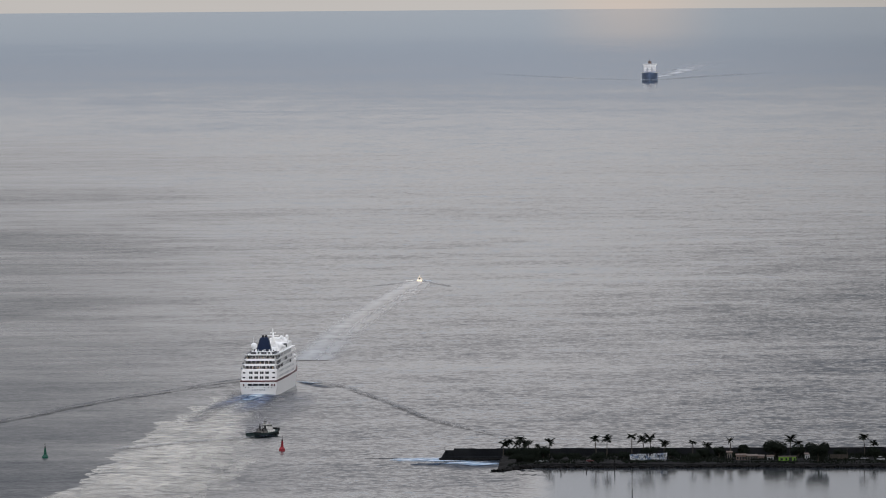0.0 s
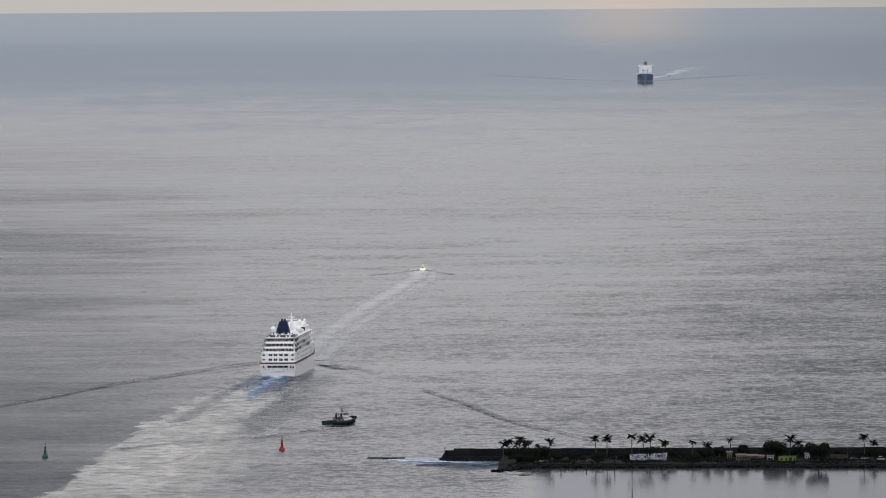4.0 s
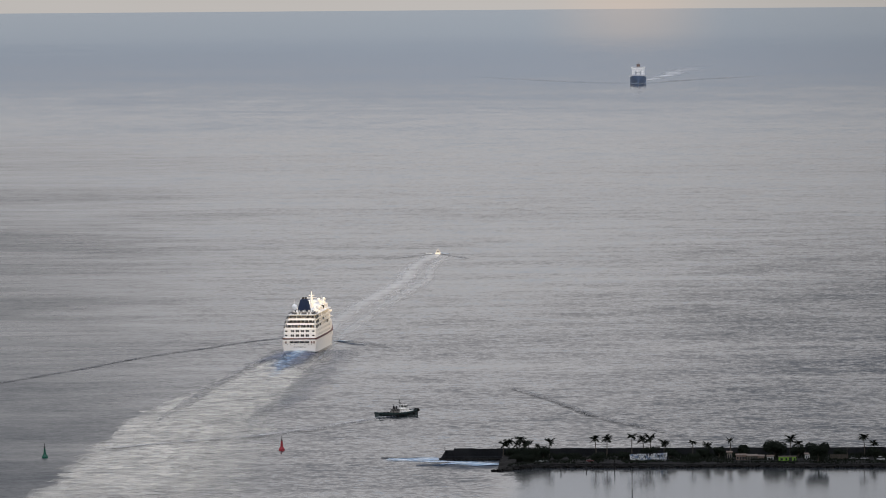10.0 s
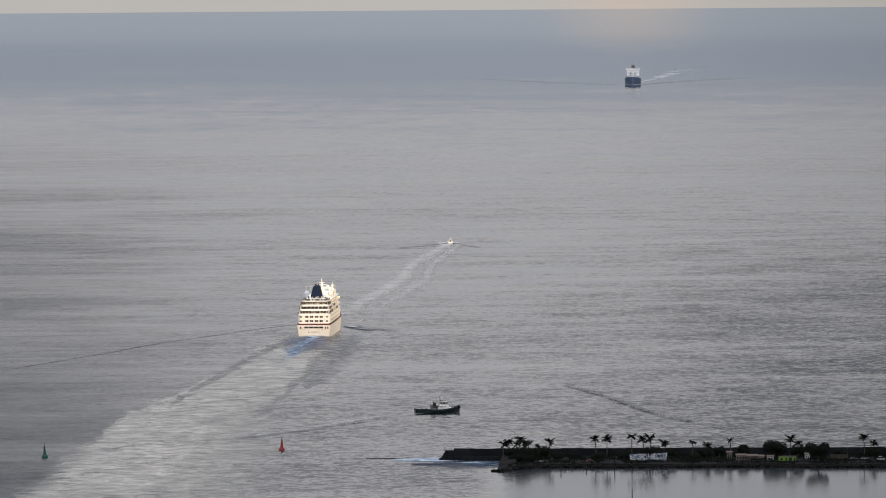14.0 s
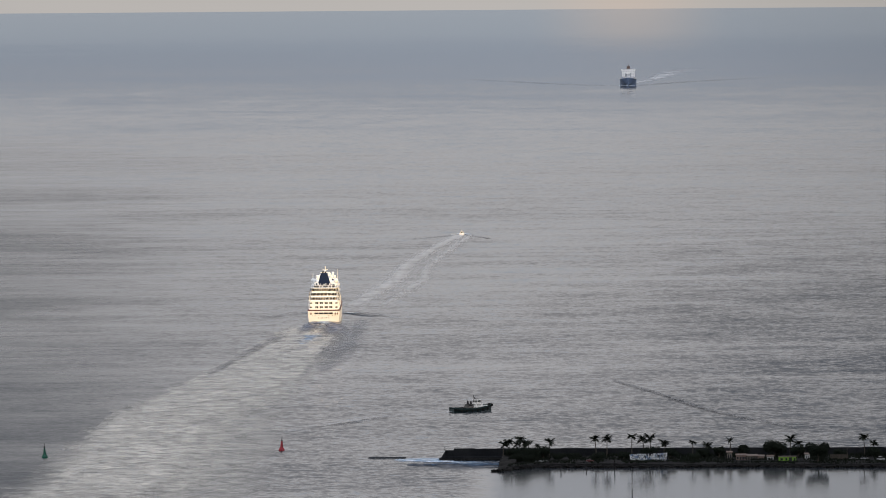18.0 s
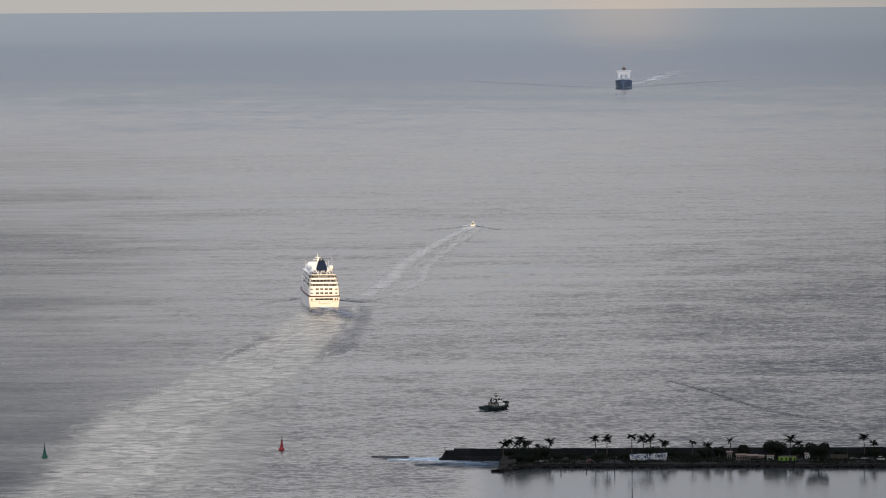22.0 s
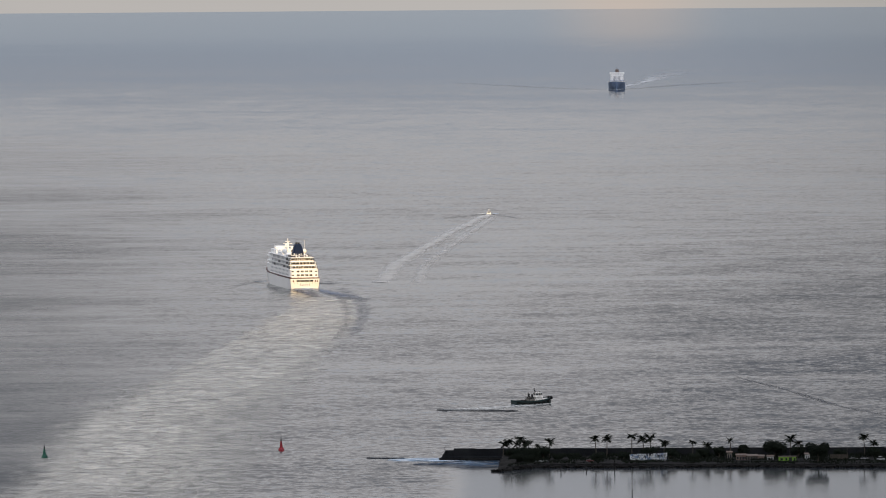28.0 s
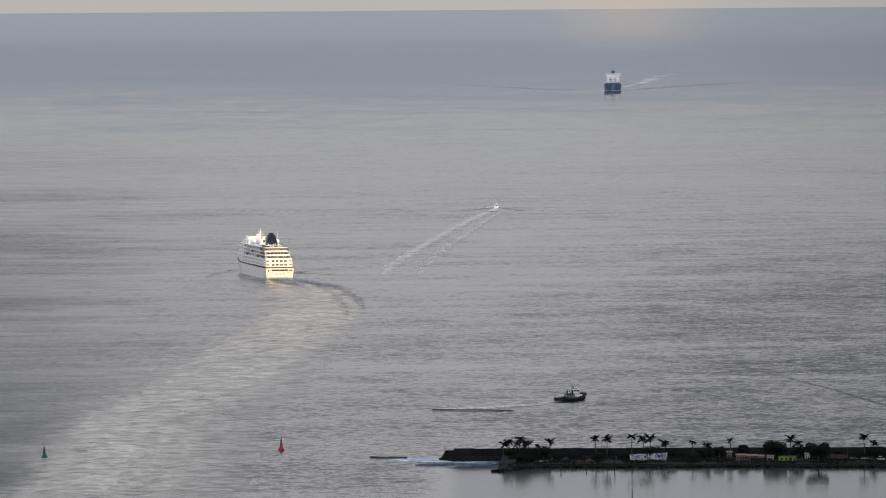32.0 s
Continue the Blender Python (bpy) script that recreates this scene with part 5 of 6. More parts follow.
def build_scrub():
    """Ragged low scrub over the strip."""
    rng = random.Random(31)
    verts, faces = [], []
    for i in range(7000):
        x = 34 + 226 * rng.random()
        y0, y1 = lerp(SHORE, x) + 3, wall_y(x) - 3
        y = y0 + (y1 - y0) * rng.random() ** 1.1
        if noise.noise((x / 14, y / 16, 5.0)) < -0.12:
            continue
        h = rng.uniform(0.5, 1.5) * (1.6 if y > y1 - 22 else 1.0)
        c = Vector((x, y, ground_z(x, y) - 0.1))
        for k in range(4):
            q = rng.uniform(0, 6.28)
            out = Vector((math.cos(q), math.sin(q), 0)) * rng.uniform(0.3, 0.9)
            side = Vector((-math.sin(q), math.cos(q), 0)) * rng.uniform(0.12, 0.3)
            n0 = len(verts)
            verts += [p * K for p in (c, c + out * 0.6 + side + Vector((0, 0, h * 0.6)), c + out + Vector((0, 0, h)), c + out * 0.6 - side + Vector((0, 0, h * 0.55)))]
            faces.append((n0, n0 + 1, n0 + 2, n0 + 3))
    me = bpy.data.meshes.new("scrub")
    me.from_pydata(verts, [], faces)
    me.materials.append(M["bush"])
    tagged(new("scrub", me), "low dark dry scrub covering the breakwater ground", "scrub", kind="stuff")


build_breakwater()
build_riprap()
build_scrub()
build_strip_things()
build_stake(91.7, 4965, 7.3)
build_stake(62.4, 4940, 2.6)
build_stake(76.2, 4952, 1.8)
build_stake(94.6, 4650, 9.9)


# ---- wakes: flat lengths of disturbed water, one behind the other ----
def smooth_track(points, step):
    """Points (x, y, ...) along a line, resampled at even steps by Catmull-Rom."""
    P = [Vector(p[:2]) for p in points]
    P = [2 * P[0] - P[1]] + P + [2 * P[-1] - P[-2]]
    dense = []
    for a, b, c, d in zip(P, P[1:], P[2:], P[3:]):
        for k in range(24):
            t = k / 24
            dense.append(0.5 * (2 * b + (c - a) * t + (2 * a - 5 * b + 4 * c - d) * t * t + (3 * b - a - 3 * c + d) * t ** 3))
    dense.append(P[-2])
    out, left = [dense[0]], step
    for a, b in zip(dense, dense[1:]):
        d = (b - a).length
        while d >= left:
            a = a + (b - a) * (left / d)
            out.append(a)
            d -= left
            left = step
        left -= d
    return out


def ribbon(track, widths, z=0.0, cols=6, ridge=0.0, closed_ends=False):
    """A strip along a track; u runs across, v along. ridge: the height of a crest in its middle."""
    bm = bmesh.new()
    uv = bm.loops.layers.uv.new("UVMap")
    rows = []
    n = len(track)
    for i, p in enumerate(track):
        a, b = track[max(0, i - 1)], track[min(n - 1, i + 1)]
        d = (b - a).normalized()
        side = Vector((d.y, -d.x))
        w = widths(i / max(1, n - 1)) if callable(widths) else widths
        row = []
        for j in range(cols + 1):
            u = j / cols
            q = p + side * (u - 0.5) * 2 * w
            row.append(bm.verts.new((q.x, q.y, z + (ridge(u) if callable(ridge) else ridge * math.sin(math.pi * u) ** 2))))
        rows.append(row)
    for i, (a, b) in enumerate(zip(rows, rows[1:])):
        for j in range(cols):
            f = bm.faces.new((a[j], a[j + 1], b[j + 1], b[j]))
            for loop, (u, v) in zip(f.loops, ((j, i), (j + 1, i), (j + 1, i + 1), (j, i + 1))):
                loop[uv].uv = (u / cols, v / max(1, n - 1))
    bmesh.ops.recalc_face_normals(bm, faces=bm.faces)
    if bm.faces and sum(f.normal.z for f in bm.faces) < 0:
        bmesh.ops.reverse_faces(bm, faces=bm.faces)
    return bm


SHIP_ROWS = ((0, -115.4, 5735.7, 4.8), (1, -113.1, 5798.3, 4.8), (2, -110.9, 5854.0, 4.8), (3, -108.9, 5904.0, 4.8), (6, -104.4, 6065.1, 4.7), (9, -99.8, 6227.5, 4.6), (11, -96.5, 6335.3, 4.2), (13, -92.9, 6437.8, 3.4), (14.5, -90.7, 6523.5, 2.7), (17, -87.6, 6657.4, 0.9), (19, -87.2, 6774.4, -0.7), (21, -88.7, 6895.2, -2.6), (23, -91.6, 7005.5, -4.8), (25, -96.9, 7115.0, -6.9), (28, -109.5, 7285.0, -9.4), (30, -120.3, 7392.0, -10.4), (32, -133.1, 7497.0, -11.1))
TUG_ROWS = ((0, -103.9, 5296.8, 33), (1, -91.1, 5328.6, 33), (2, -78.7, 5355.2, 34), (3.5, -64.7, 5399.1, 36), (5.5, -52.4, 5432.3, 39), (7.5, -41.7, 5466.1, 48), (9, -33.7, 5482.8, 58), (11, -22.0, 5499.2, 72), (13, -9.9, 5515.5, 84), (14.5, -1.4, 5523.4, 80), (16.5, 9.1, 5531.1, 71), (19, 20.7, 5541.6, 54), (21, 27.9, 5549.8, 36), (22, 30.6, 5555.5, 30), (23, 32.4, 5561.4, 28), (24, 33.8, 5570.4, 32), (25.5, 38.6, 5582.1, 43), (28, 53.7, 5611.1, 57), (29.5, 64.2, 5628.4, 52), (31, 73.0, 5639.8, 42), (32, 77.9, 5645.4, 36))
PILOT_ROWS = ((0, -18.9, 7421.5, 3), (3, -17.4, 7588.3, 2.5), (6, -14.8, 7750.8, 2.3), (9, -7.3, 7919.3, 2.5), (11.5, -0.0, 8076.1, 2.6), (13, 3.8, 8166.7, 2.7), (16.5, 13.9, 8360.6, 3), (19, 19.9, 8485.7, 3), (21, 26.0, 8600.0, 3), (23, 30.6, 8702.8, 3), (25, 36.4, 8815.4, 3), (28, 45.1, 8970.2, 3), (32, 53.3, 9155.4, 2.5))
CARGO_ROWS = ((0, 347.1, 15396.9), (6, 332.4, 15240.8), (9, 324.5, 15152.9), (13, 313.5, 15044.9), (19, 299.4, 14917.7), (23, 289.6, 14791.2), (28, 277.8, 14667.6), (32, 269.6, 14565.7))
SHIP_PAST = ((-208, 4450), (-188, 4670.0), (-173, 4858.7), (-159, 5083.5), (-143, 5319.8), (-127, 5538.1))
PILOT_PAST = ((-112, 5800), (-90.8, 6151.6), (-74.3, 6547.0), (-53.0, 6919.6), (-37.1, 7141.6))
TUG_PAST = ((-190, 5180), (-150, 5235), (-125, 5270))


def time_at(rows, p):
    """When the row of a vessel that travels out along y comes nearest to p."""
    best = (1e18, 0.0)
    for a, b in zip(rows, rows[1:]):
        for k in range(21):
            f = k / 20
            q = Vector((a[1] + (b[1] - a[1]) * f, a[2] + (b[2] - a[2]) * f))
            d = (q - p).length
            if d < best[0]:
                best = (d, a[0] + (b[0] - a[0]) * f)
    return best[1]


LAID = []   # (piece, when it comes up, when it goes down, how fast the water carries it to the left)


def lay_trail(name, past, rows, step, half, mat, label, z, lasts, drift, lag=0.3, offset=0.0, ridge=0.0, piece_name="wake_length", sink=(3.0, 0.5)):
    root = thing(name, at(0, 0), label, "wake", kind="stuff")
    line = smooth_track(list(past) + [(r[1], r[2]) for r in rows], step / 4)
    n0 = len(smooth_track(list(past) + [(rows[0][1], rows[0][2])], step / 4))
    for i in range(0, len(line) - 4, 4):
        w0, w1 = lerp(half, line[i].y), lerp(half, line[i + 4].y)
        seg = line[i:i + 5]
        if offset:
            d = (seg[-1] - seg[0]).normalized()
            seg = [p + Vector((d.y, -d.x)) * (lerp(offset, p.y) if isinstance(offset, tuple) else offset) for p in seg]
        old = i + 4 <= n0
        if old and lasts(line[i + 2], -1.0) < -0.5:
            continue
        bm = ribbon(seg, lambda f: w0 + (w1 - w0) * f, z, 10 if callable(ridge) else 6, ridge)
        ob = part(piece_name, bm, mat(line[i].y) if callable(mat) else mat, root)
        born = -1.0 if old else time_at(rows, line[min(i + 4, len(line) - 1)]) + lag
        LAID.append((ob, born, lasts(line[i + 2], born), drift, sink))
    return root


RISING = []   # (piece, when it is laid, how deep its crown starts, how fast it comes up, drift)


def lay_widening(name, step, half, first, spread, mat, label, top, drift, offset, delay=0.0):
    """A wake in lengths with a low crowned section: each comes up slowly, so that the pale water broadens with age."""
    root = thing(name, at(0, 0), label, "wake", kind="stuff")
    line = smooth_track(list(SHIP_PAST) + [(r[1], r[2]) for r in SHIP_ROWS], step / 4)
    crown = 0.7
    for i in range(0, len(line) - 4, 4):
        seg = line[i:i + 5]
        d = (seg[-1] - seg[0]).normalized()
        seg = [p + Vector((d.y, -d.x)) * lerp(offset, p.y) for p in seg]
        y = line[i + 4].y
        born = (y - 5757) / 60 if y < 5757 else time_at(SHIP_ROWS, line[i + 4]) + 1.0
        bm = ribbon(seg, half, top - crown, 24, lambda u: crown * (1 - abs(2 * u - 1)))
        for v in bm.verts:   # an uneven crown, so that its margin is ragged
            v.co.z += 0.11 * noise.noise((v.co.x / 16, v.co.y / 34, 0.5)) + 0.07 * noise.noise((v.co.x / 6, v.co.y / 14, 3.5))
        ob = part("wake_length", bm, mat, root)
        slow = lerp(((4900, 0.45), (5500, 1.0)), y)   # the oldest water has almost come to rest
        RISING.append((ob, born + delay, -crown * first / half, crown * spread / half, drift * slow, crown))
    return root


lay_widening("ship_wake", 44, 52.0, 16.0, 1.1, M["wake"], "broad pale smooth wake left by the cruise ship", 0.75, 1.2, ((4850, 20.0), (5200, 10.0), (5500, -4.0), (6300, -4.0), (6600, -3.0), (6900, 4.0), (7500, 6.0)))
lay_widening("ship_wake", 60, 84.0, 24.0, 1.7, M["spread"], "broad spent wake spreading behind the cruise ship", 0.72, 1.3, ((4850, 26.0), (5250, 12.0), (5600, -8.0), (7500, -8.0)), 7.0)
lay_trail("dark_water", SHIP_PAST[4:], SHIP_ROWS, 26, ((5400, 22), (6350, 18), (6650, 10), (7600, 8)), M["shadow"], "dark painted reflection on the water beside the ship's wake", 0.1, lambda p, born: (lerp(((5538, 0), (5757, 4)), p.y) if born < 0 else born + (4.0 if p.y < 6650 else 1.5)), 0.1, -0.6, ((5400, 27.0), (6600, 27.0), (6950, 30.0), (7500, 28.0)), lambda u: 0.5 * math.sin(math.pi * u) ** 2, "dark_length", (11.0, 0.8))
lay_trail("propeller_wash", SHIP_PAST[4:], SHIP_ROWS[:9], 13, ((5400, 13), (6700, 14)), M["froth"], "blue-white churned water under the ship's stern", 0.45, lambda p, born: (lerp(((5538, -3), (5650, -1), (5757, 1.5)), p.y) if born < 0 else born + 0.7), 0.8, 0.0, 0.0, lambda u: 0.35 * math.sin(math.pi * u) ** 2 + 0.12 * math.sin(math.pi * u * 3) ** 2, "froth_length", (4.5, 0.75))


def pilot_lasts(p, born):
    return lerp(((6000, -1), (6149, -0.6), (6150, 0.0), (6550, 0.5), (6920, 6), (7140, 11), (7420, 19), (7700, 24), (8100, 30), (8600, 60)), p.y) + (0.8 * math.sin(p.y * 0.9) if p.y > 6700 else 0)


lay_trail("pilot_wake", PILOT_PAST, PILOT_ROWS, 40, ((6000, 18), (7400, 15), (9000, 10)), M["trail"], "long pale foaming wake of the pilot boat", 0.12, pilot_lasts, 1.0, offset=-3.0, ridge=0.75, sink=(11.0, 0.9))
lay_trail("pilot_wake", PILOT_PAST, PILOT_ROWS, 40, ((6000, 13), (7400, 10), (9000, 7)), M["faint"], "faint outer strand of the pilot boat's wake", 0.12, pilot_lasts, 0.4, offset=9.0, ridge=0.5, sink=(11.0, 0.7))
lay_trail("tug_wake", TUG_PAST, TUG_ROWS, 9, ((5000, 9), (5300, 7), (5500, 4), (5700, 4)), M["thin"], "thin wake trailing the tug", 0.8, lambda p, born: (lerp(((5180, 11), (5300, 14)), p.y) if born < 0 else born + 12.0), 0.5)
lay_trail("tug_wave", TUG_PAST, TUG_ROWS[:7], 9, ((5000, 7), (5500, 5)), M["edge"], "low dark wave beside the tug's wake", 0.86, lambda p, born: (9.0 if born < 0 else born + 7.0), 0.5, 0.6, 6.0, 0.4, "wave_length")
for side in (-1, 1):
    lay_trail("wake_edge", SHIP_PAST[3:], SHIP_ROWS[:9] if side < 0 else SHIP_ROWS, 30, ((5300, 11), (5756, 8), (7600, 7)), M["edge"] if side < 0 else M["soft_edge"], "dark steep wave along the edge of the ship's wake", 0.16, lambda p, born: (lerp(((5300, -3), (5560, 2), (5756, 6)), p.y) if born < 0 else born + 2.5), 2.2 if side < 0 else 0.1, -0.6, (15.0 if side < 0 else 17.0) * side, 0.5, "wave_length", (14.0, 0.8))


# what the vessels carry with them: wash at the stern, bow waves, side waves
def build_wash(name, rows0, tracks, label):
    root = thing(name, at(*rows0), label, "wake", kind="stuff")
    for nm, pts, w, mat, ridge, z in tracks:
        step = max(3.0, (Vector(pts[-1]) - Vector(pts[0])).length / 26)
        part(nm, ribbon(smooth_track(pts, step), w, z, 8, ridge), mat, root)
    return root


SHIP_WASH = build_wash("stern_wash", (-115.6, 5756.4, 0, 4.8), (
    ("deep_water", ((5, 4), (9, -90), (13, -260)), lambda s: 10 + 8 * s, M["deep"], lambda u: 0.4 * math.sin(math.pi * u) ** 2, 0.42),
    ("deep_water", ((-6, 4), (-9, -70), (-14, -190)), lambda s: 8 + 3 * s, M["deep"], lambda u: 0.4 * math.sin(math.pi * u) ** 2, 0.44),
    ("churned_water", ((0, 2), (-1, -60), (-4, -170)), lambda s: 10 + 3 * s, M["churn"], 0.0, 0.46),
    ("white_water", ((-6, 2), (-8, -22), (-11, -60)), lambda s: 6.5 - s, M["churn"], 0.5, 0.55),
    ("white_water", ((5, 2), (2, -40), (-3, -120)), lambda s: 6.5 - s, M["churn"], 0.5, 0.57),
    ("white_water", ((0, 3), (0, -8), (-1, -24)), lambda s: 10.0 - 3 * s, M["foam"], 0.5, 0.5),
    ("bow_foam", ((10, 154), (17, 146), (27, 136)), lambda s: 4.5, M["foam"], 0.6, 0.1),
    ("bow_churn", ((13, 150), (22, 120), (36, 84)), lambda s: 6.0 + 3 * s, M["blue"], 0.3, 0.06),
    ("bow_foam", ((-8, 156), (-14, 150), (-20, 145)), lambda s: 2.0, M["foam"], 0.6, 0.1),
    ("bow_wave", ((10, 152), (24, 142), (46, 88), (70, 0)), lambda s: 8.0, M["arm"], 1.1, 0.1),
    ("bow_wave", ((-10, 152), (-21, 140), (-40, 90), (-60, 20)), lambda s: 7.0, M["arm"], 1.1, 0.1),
), "blue-white churned water under the ship's stern")
# long crests that the ship has thrown up before, running away to both sides
PORT_CREST = build_wash("wave_crest", (0, 0, 0, 0), (
    ("crest", ((-112, 5950), (-121, 5930), (-130.7, 5906.3), (-149.5, 5861.2), (-172.4, 5784.2), (-198.3, 5709.6), (-225.9, 5612.4), (-246.1, 5523.6), (-263.4, 5460.6), (-300, 5330)), lambda s: 6.8 + 3.0 * math.sin(31 * s) * math.sin(9 * s + 1), M["crest"], 1.5, 0.1),), "long dark wave crest running from the ship")
STARBOARD_CREST = build_wash("wave_crest", (0, 0, 0, 0), (
    ("crest", ((-60, 5800), (-51.5, 5747.3), (-33.2, 5635.7), (-8.8, 5455.8), (14.3, 5354.2), (36.6, 5256.4)), lambda s: (6.4 + 2.4 * math.sin(27 * s) * math.sin(8 * s + 2)) * math.sin(math.pi * (0.1 + 0.8 * s)), M["crest"], 1.3, 0.1),), "long dark wave crest running from the ship")
PILOT_WASH = build_wash("bow_spray", (-18.9, 7421.5, 0, 3), (
    ("spray", ((1.5, 4), (5, -3), (11, -16)), lambda s: 2.6, M["foam"], 1.2, 0.1),
    ("spray", ((-1.5, 4), (-5, -3), (-11, -16)), lambda s: 2.6, M["foam"], 1.2, 0.1),
    ("wake_sheet", ((0, -4), (0, -40), (-1, -110)), lambda s: 3.5 + 6.5 * s, M["sheet"], 0.4, 0.13),
    ("side_wave", ((3, 0), (12, -40), (30, -100)), lambda s: 3.0 + 2 * s, M["crest"], 0.6, 0.05),
    ("side_wave", ((-3, 0), (-14, -40), (-40, -110)), lambda s: 3.0 + 2 * s, M["crest"], 0.6, 0.05),
), "white spray thrown up beside the pilot boat")
TUG_WASH = build_wash("tug_wash", (-104, 5302.4, 0, 33), (
    ("stern_foam", ((0, -12), (0, -16), (0, -22)), lambda s: 3.2 - s, M["trail"], 0.2, 0.3),
    ("bow_wave", ((1, 13.5), (4, 9), (7, 2)), lambda s: 0.7, M["thin"], 0.4, 0.1),
    ("bow_wave", ((-1, 13.5), (-4, 9), (-7, 2)), lambda s: 0.7, M["thin"], 0.4, 0.1),
), "small white wash round the tug")
CARGO_WASH = build_wash("cargo_wake", (347.1, 15301.9, 0, 0), (
    ("trail", ((6, 150), (40, 420), (90, 950), (150, 1700)), lambda s: 16 + 44 * s, M["fan"], 0.0, 0.1),
    ("bow_wave", ((-12, 0), (-70, 90), (-160, 330), (-300, 760)), lambda s: 16 + 16 * s, M["far"], 1.0, 0.1),
    ("bow_wave", ((12, 0), (40, 90), (110, 300), (260, 620)), lambda s: 18 + 30 * s, M["far"], 1.0, 0.1),
    ("bow_foam", ((-14, 10), (0, -6), (14, 10)), lambda s: 4.0, M["foam"], 0.6, 0.1),
), "spreading wake of the distant cargo ship")

# foam that the tug throws up as it puts on speed, and the low wave at its edge
TUG_BURST = build_wash("tug_foam_patch", (0, 0, 0, 0), (
    ("foam_sheet", ((-3, 5552), (10, 5560), (28, 5572), (48, 5592), (66, 5612)), lambda s: 2 + 17 * math.sin(math.pi * min(1.0, 0.1 + s * 0.85)) ** 1.2, M["tugfoam"], 0.9, 0.1),
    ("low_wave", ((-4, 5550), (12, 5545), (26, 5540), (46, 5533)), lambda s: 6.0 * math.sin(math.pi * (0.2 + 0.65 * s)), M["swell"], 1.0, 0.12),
), "pale foam patch with a low dark wave behind the tug")

# surf where the swell wraps round the end of the breakwater
SURF = []
# the third sheet is dark blue water, the others are surf
for nm, pts, w, mat in (("surf", ((-29, 5070), (-19, 5068), (-8, 5068), (2, 5070)), lambda s: 31.0 * math.sin(math.pi * (0.12 + 0.6 * s)), "surf"),
                        ("surf", ((-20, 5058), (-6, 5050), (6, 5046), (14, 5044)), lambda s: 8.0 * math.sin(math.pi * (0.12 + 0.76 * s)), "surf"),
                        ("surf", ((-18, 5020), (-4, 5020), (12, 5018), (36, 5012)), lambda s: 62.0 * min(1.0, 0.2 + 1.6 * s), "blue"),
                        ("surf", ((8, 5040), (18, 5030), (28, 5012)), lambda s: 22.0, "surf")):
    SURF.append(build_wash(nm, (0, 0, 0, 0), (("foam_sheet", pts, w, M[mat], 0.25, 0.1),), "white surf and dark water round the breakwater's end"))
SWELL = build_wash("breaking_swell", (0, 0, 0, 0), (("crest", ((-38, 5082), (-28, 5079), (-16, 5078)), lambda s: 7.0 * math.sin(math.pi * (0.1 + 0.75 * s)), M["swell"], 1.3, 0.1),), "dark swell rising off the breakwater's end")


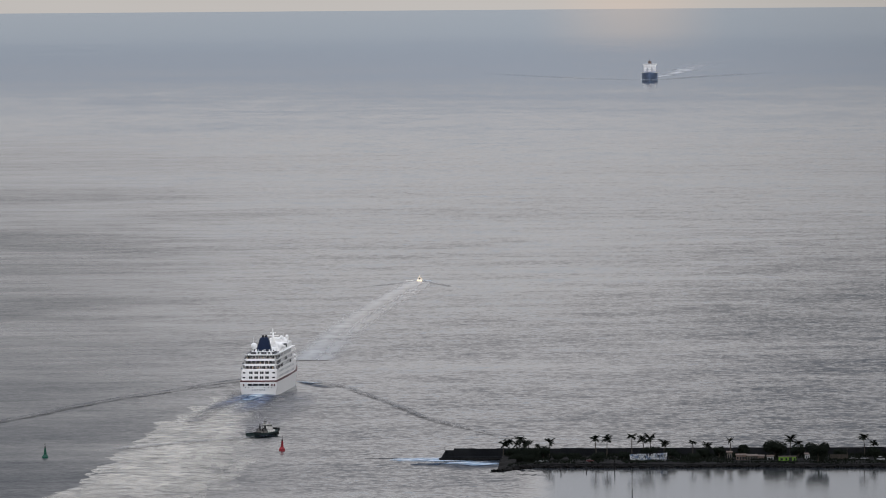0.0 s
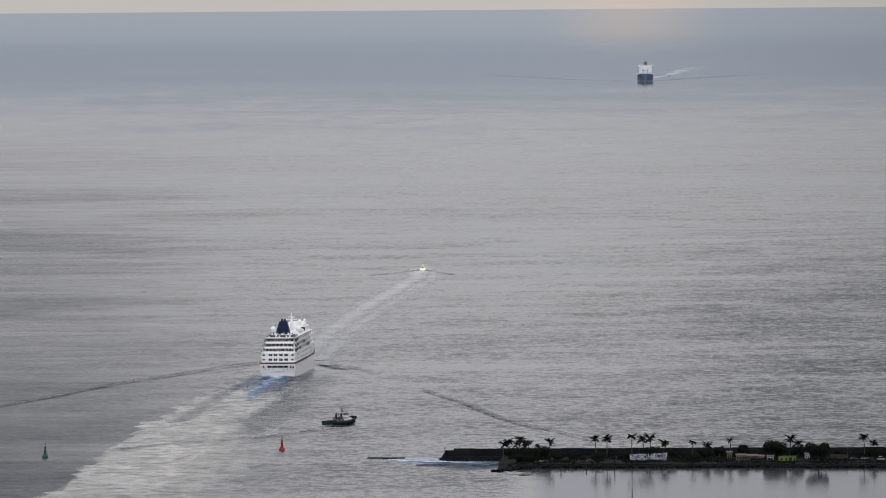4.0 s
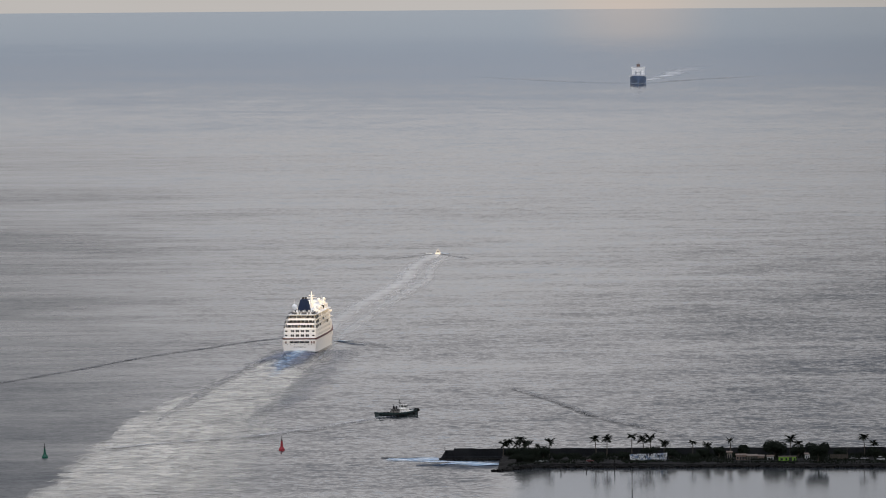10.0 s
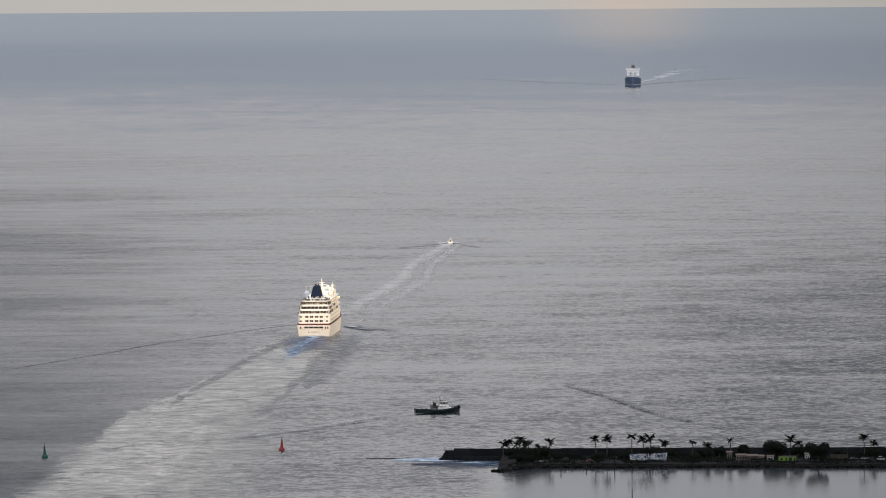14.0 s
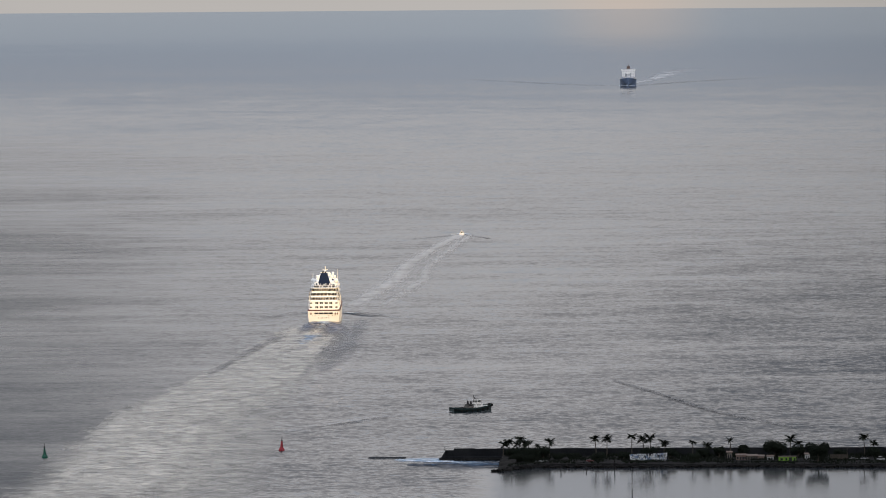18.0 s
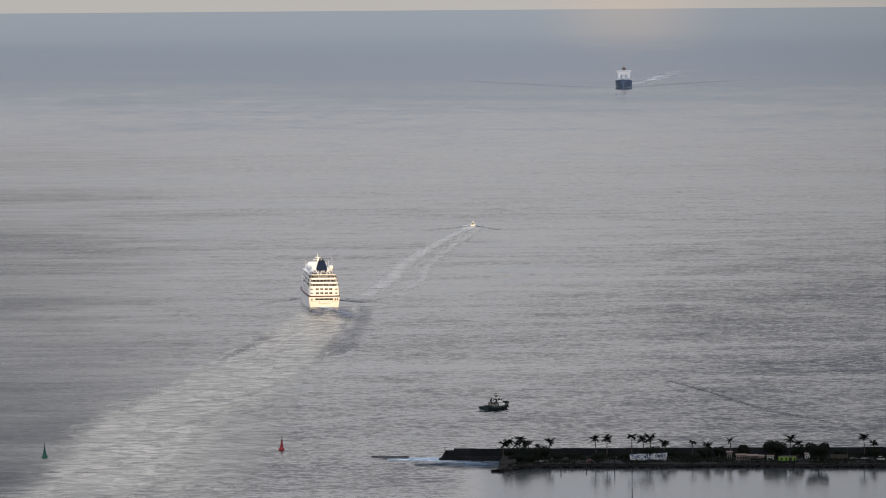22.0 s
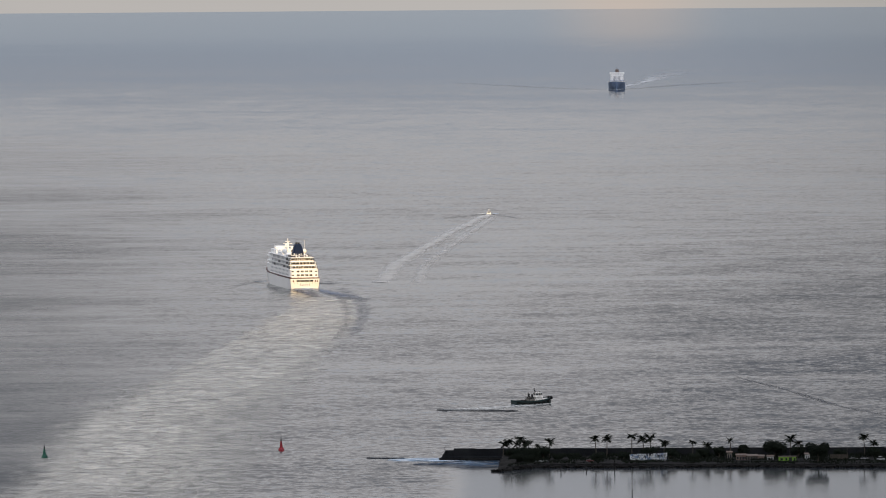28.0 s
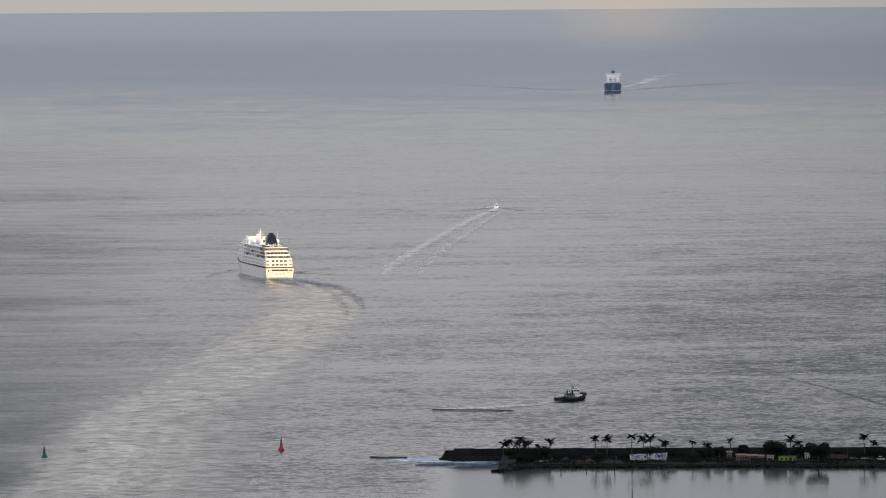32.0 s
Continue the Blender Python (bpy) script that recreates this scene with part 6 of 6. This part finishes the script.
# ---- everything that moves ----
def motions():
    ship = [(t, at(x, y, 0, h)) for t, x, y, h in SHIP_ROWS]
    walk(SHIP, ship)
    walk(SHIP_WASH, ship)
    tug = [(t, at(x, y, 0, h)) for t, x, y, h in TUG_ROWS]
    walk(TUG, tug)
    walk(TUG_WASH, tug)
    pilot = [(t, at(x, y, 0, h)) for t, x, y, h in PILOT_ROWS]
    walk(PILOT, pilot)
    walk(PILOT_WASH, pilot)
    walk(CARGO, [(t, at(x, y, 0, 181.5)) for t, x, y in CARGO_ROWS])
    walk(CARGO_WASH, [(t, at(x, y)) for t, x, y in CARGO_ROWS])
    # the long crests travel out from the ship's course and flatten
    walk(PORT_CREST, [(0, at(0, 0)), (6, at(5, 325, -0.15)), (9, at(8, 500, -0.75)), (13, at(13, 700, -1.25)), (17, at(17, 920, -1.6)), (32, at(17, 1700, -3))])
    walk(STARBOARD_CREST, [(0, at(0, 0)), (6, at(66, -20)), (9, at(92, -5)), (13, at(126, 30)), (19, at(176, 80, -0.5)), (23, at(208, 95, -0.8)), (28, at(248, 110, -0.95)), (32, at(276, 118, -1.0))])
    # laid wake comes up astern and fades with age
    for ob, born, gone, drift, (slow, depth) in LAID:
        start = max(born, 0.0)

        def afloat(t, z=0.0):
            return (t, at(-drift * (t - start), 0, z))

        rows = []
        if born > 0:
            rows += [(0.0, at(0, 0, -2.5)), (max(0.1, born - 0.5), at(0, 0, -2.5))]
            start = born + 0.2
        t = start
        last = min(gone, 27.9)
        while t < last:
            rows.append(afloat(t))
            t += 5.0
        if gone < 27.9:
            rows += [afloat(max(last, start + 0.2)), afloat(max(last, start + 0.2) + slow, -depth)]
            if rows[-1][0] < 31.5:
                rows.append(afloat(32.5, -2.5))
        else:
            rows.append(afloat(32.5))
        walk(ob, rows)
    for ob, born, low, rate, drift, crown in RISING:
        rows = []
        if born > 0:
            rows += [(0.0, at(0, 0, -2.5)), (max(0.05, born - 0.5), at(0, 0, -2.5))]
        t = max(0.0, born)
        while t < 37.0:
            rows.append((t, at(-drift * (t - born), 0, min(0.0, -crown - low + rate * (t - born)))))
            t += 4.0
        walk(ob, rows)
    walk(TUG_BURST, [(0, at(0, 0, -2.5)), (23.5, at(0, 0, -2.0)), (25.5, at(0, 0, -0.8)), (27.5, at(0, 0, -0.35)), (29, at(-1, 0, -0.1)), (32, at(-3, 0, 0))])
    # surf surges in and draws back
    for k, s in enumerate(SURF):
        walk(s, [(t, at(2.5 * math.sin(t * 1.1 + k * 1.7), 4 * math.sin(t * 0.9 + k), 0.12 * math.sin(t * 1.3 + 2.1 * k))) for t in range(33)])
    walk(SWELL, [(t, at(10 * ((t * 0.29) % 1.0) - 6, 0, -1.2 + 1.3 * math.sin(math.pi * ((t * 0.29) % 1.0)))) for t in range(33)])
    # buoys nod on the swell, the sea's own pattern drifts slowly
    for b, x, y, ph in ((GREEN_BUOY, -221.6, 5108.9, 0.0), (RED_BUOY, -91.1, 5160.0, 2.0)):
        walk(b, [(t, at(x - 0.012 * t, y, 0.12 * math.sin(t * 1.9 + ph), 0, 1.2 * math.sin(t * 1.5 + ph), 2.0 * math.sin(t * 1.7 + ph))) for t in range(33)])
    walk(SEA, [(0, at(0, 0)), (32, at(-50, 0))])


motions()
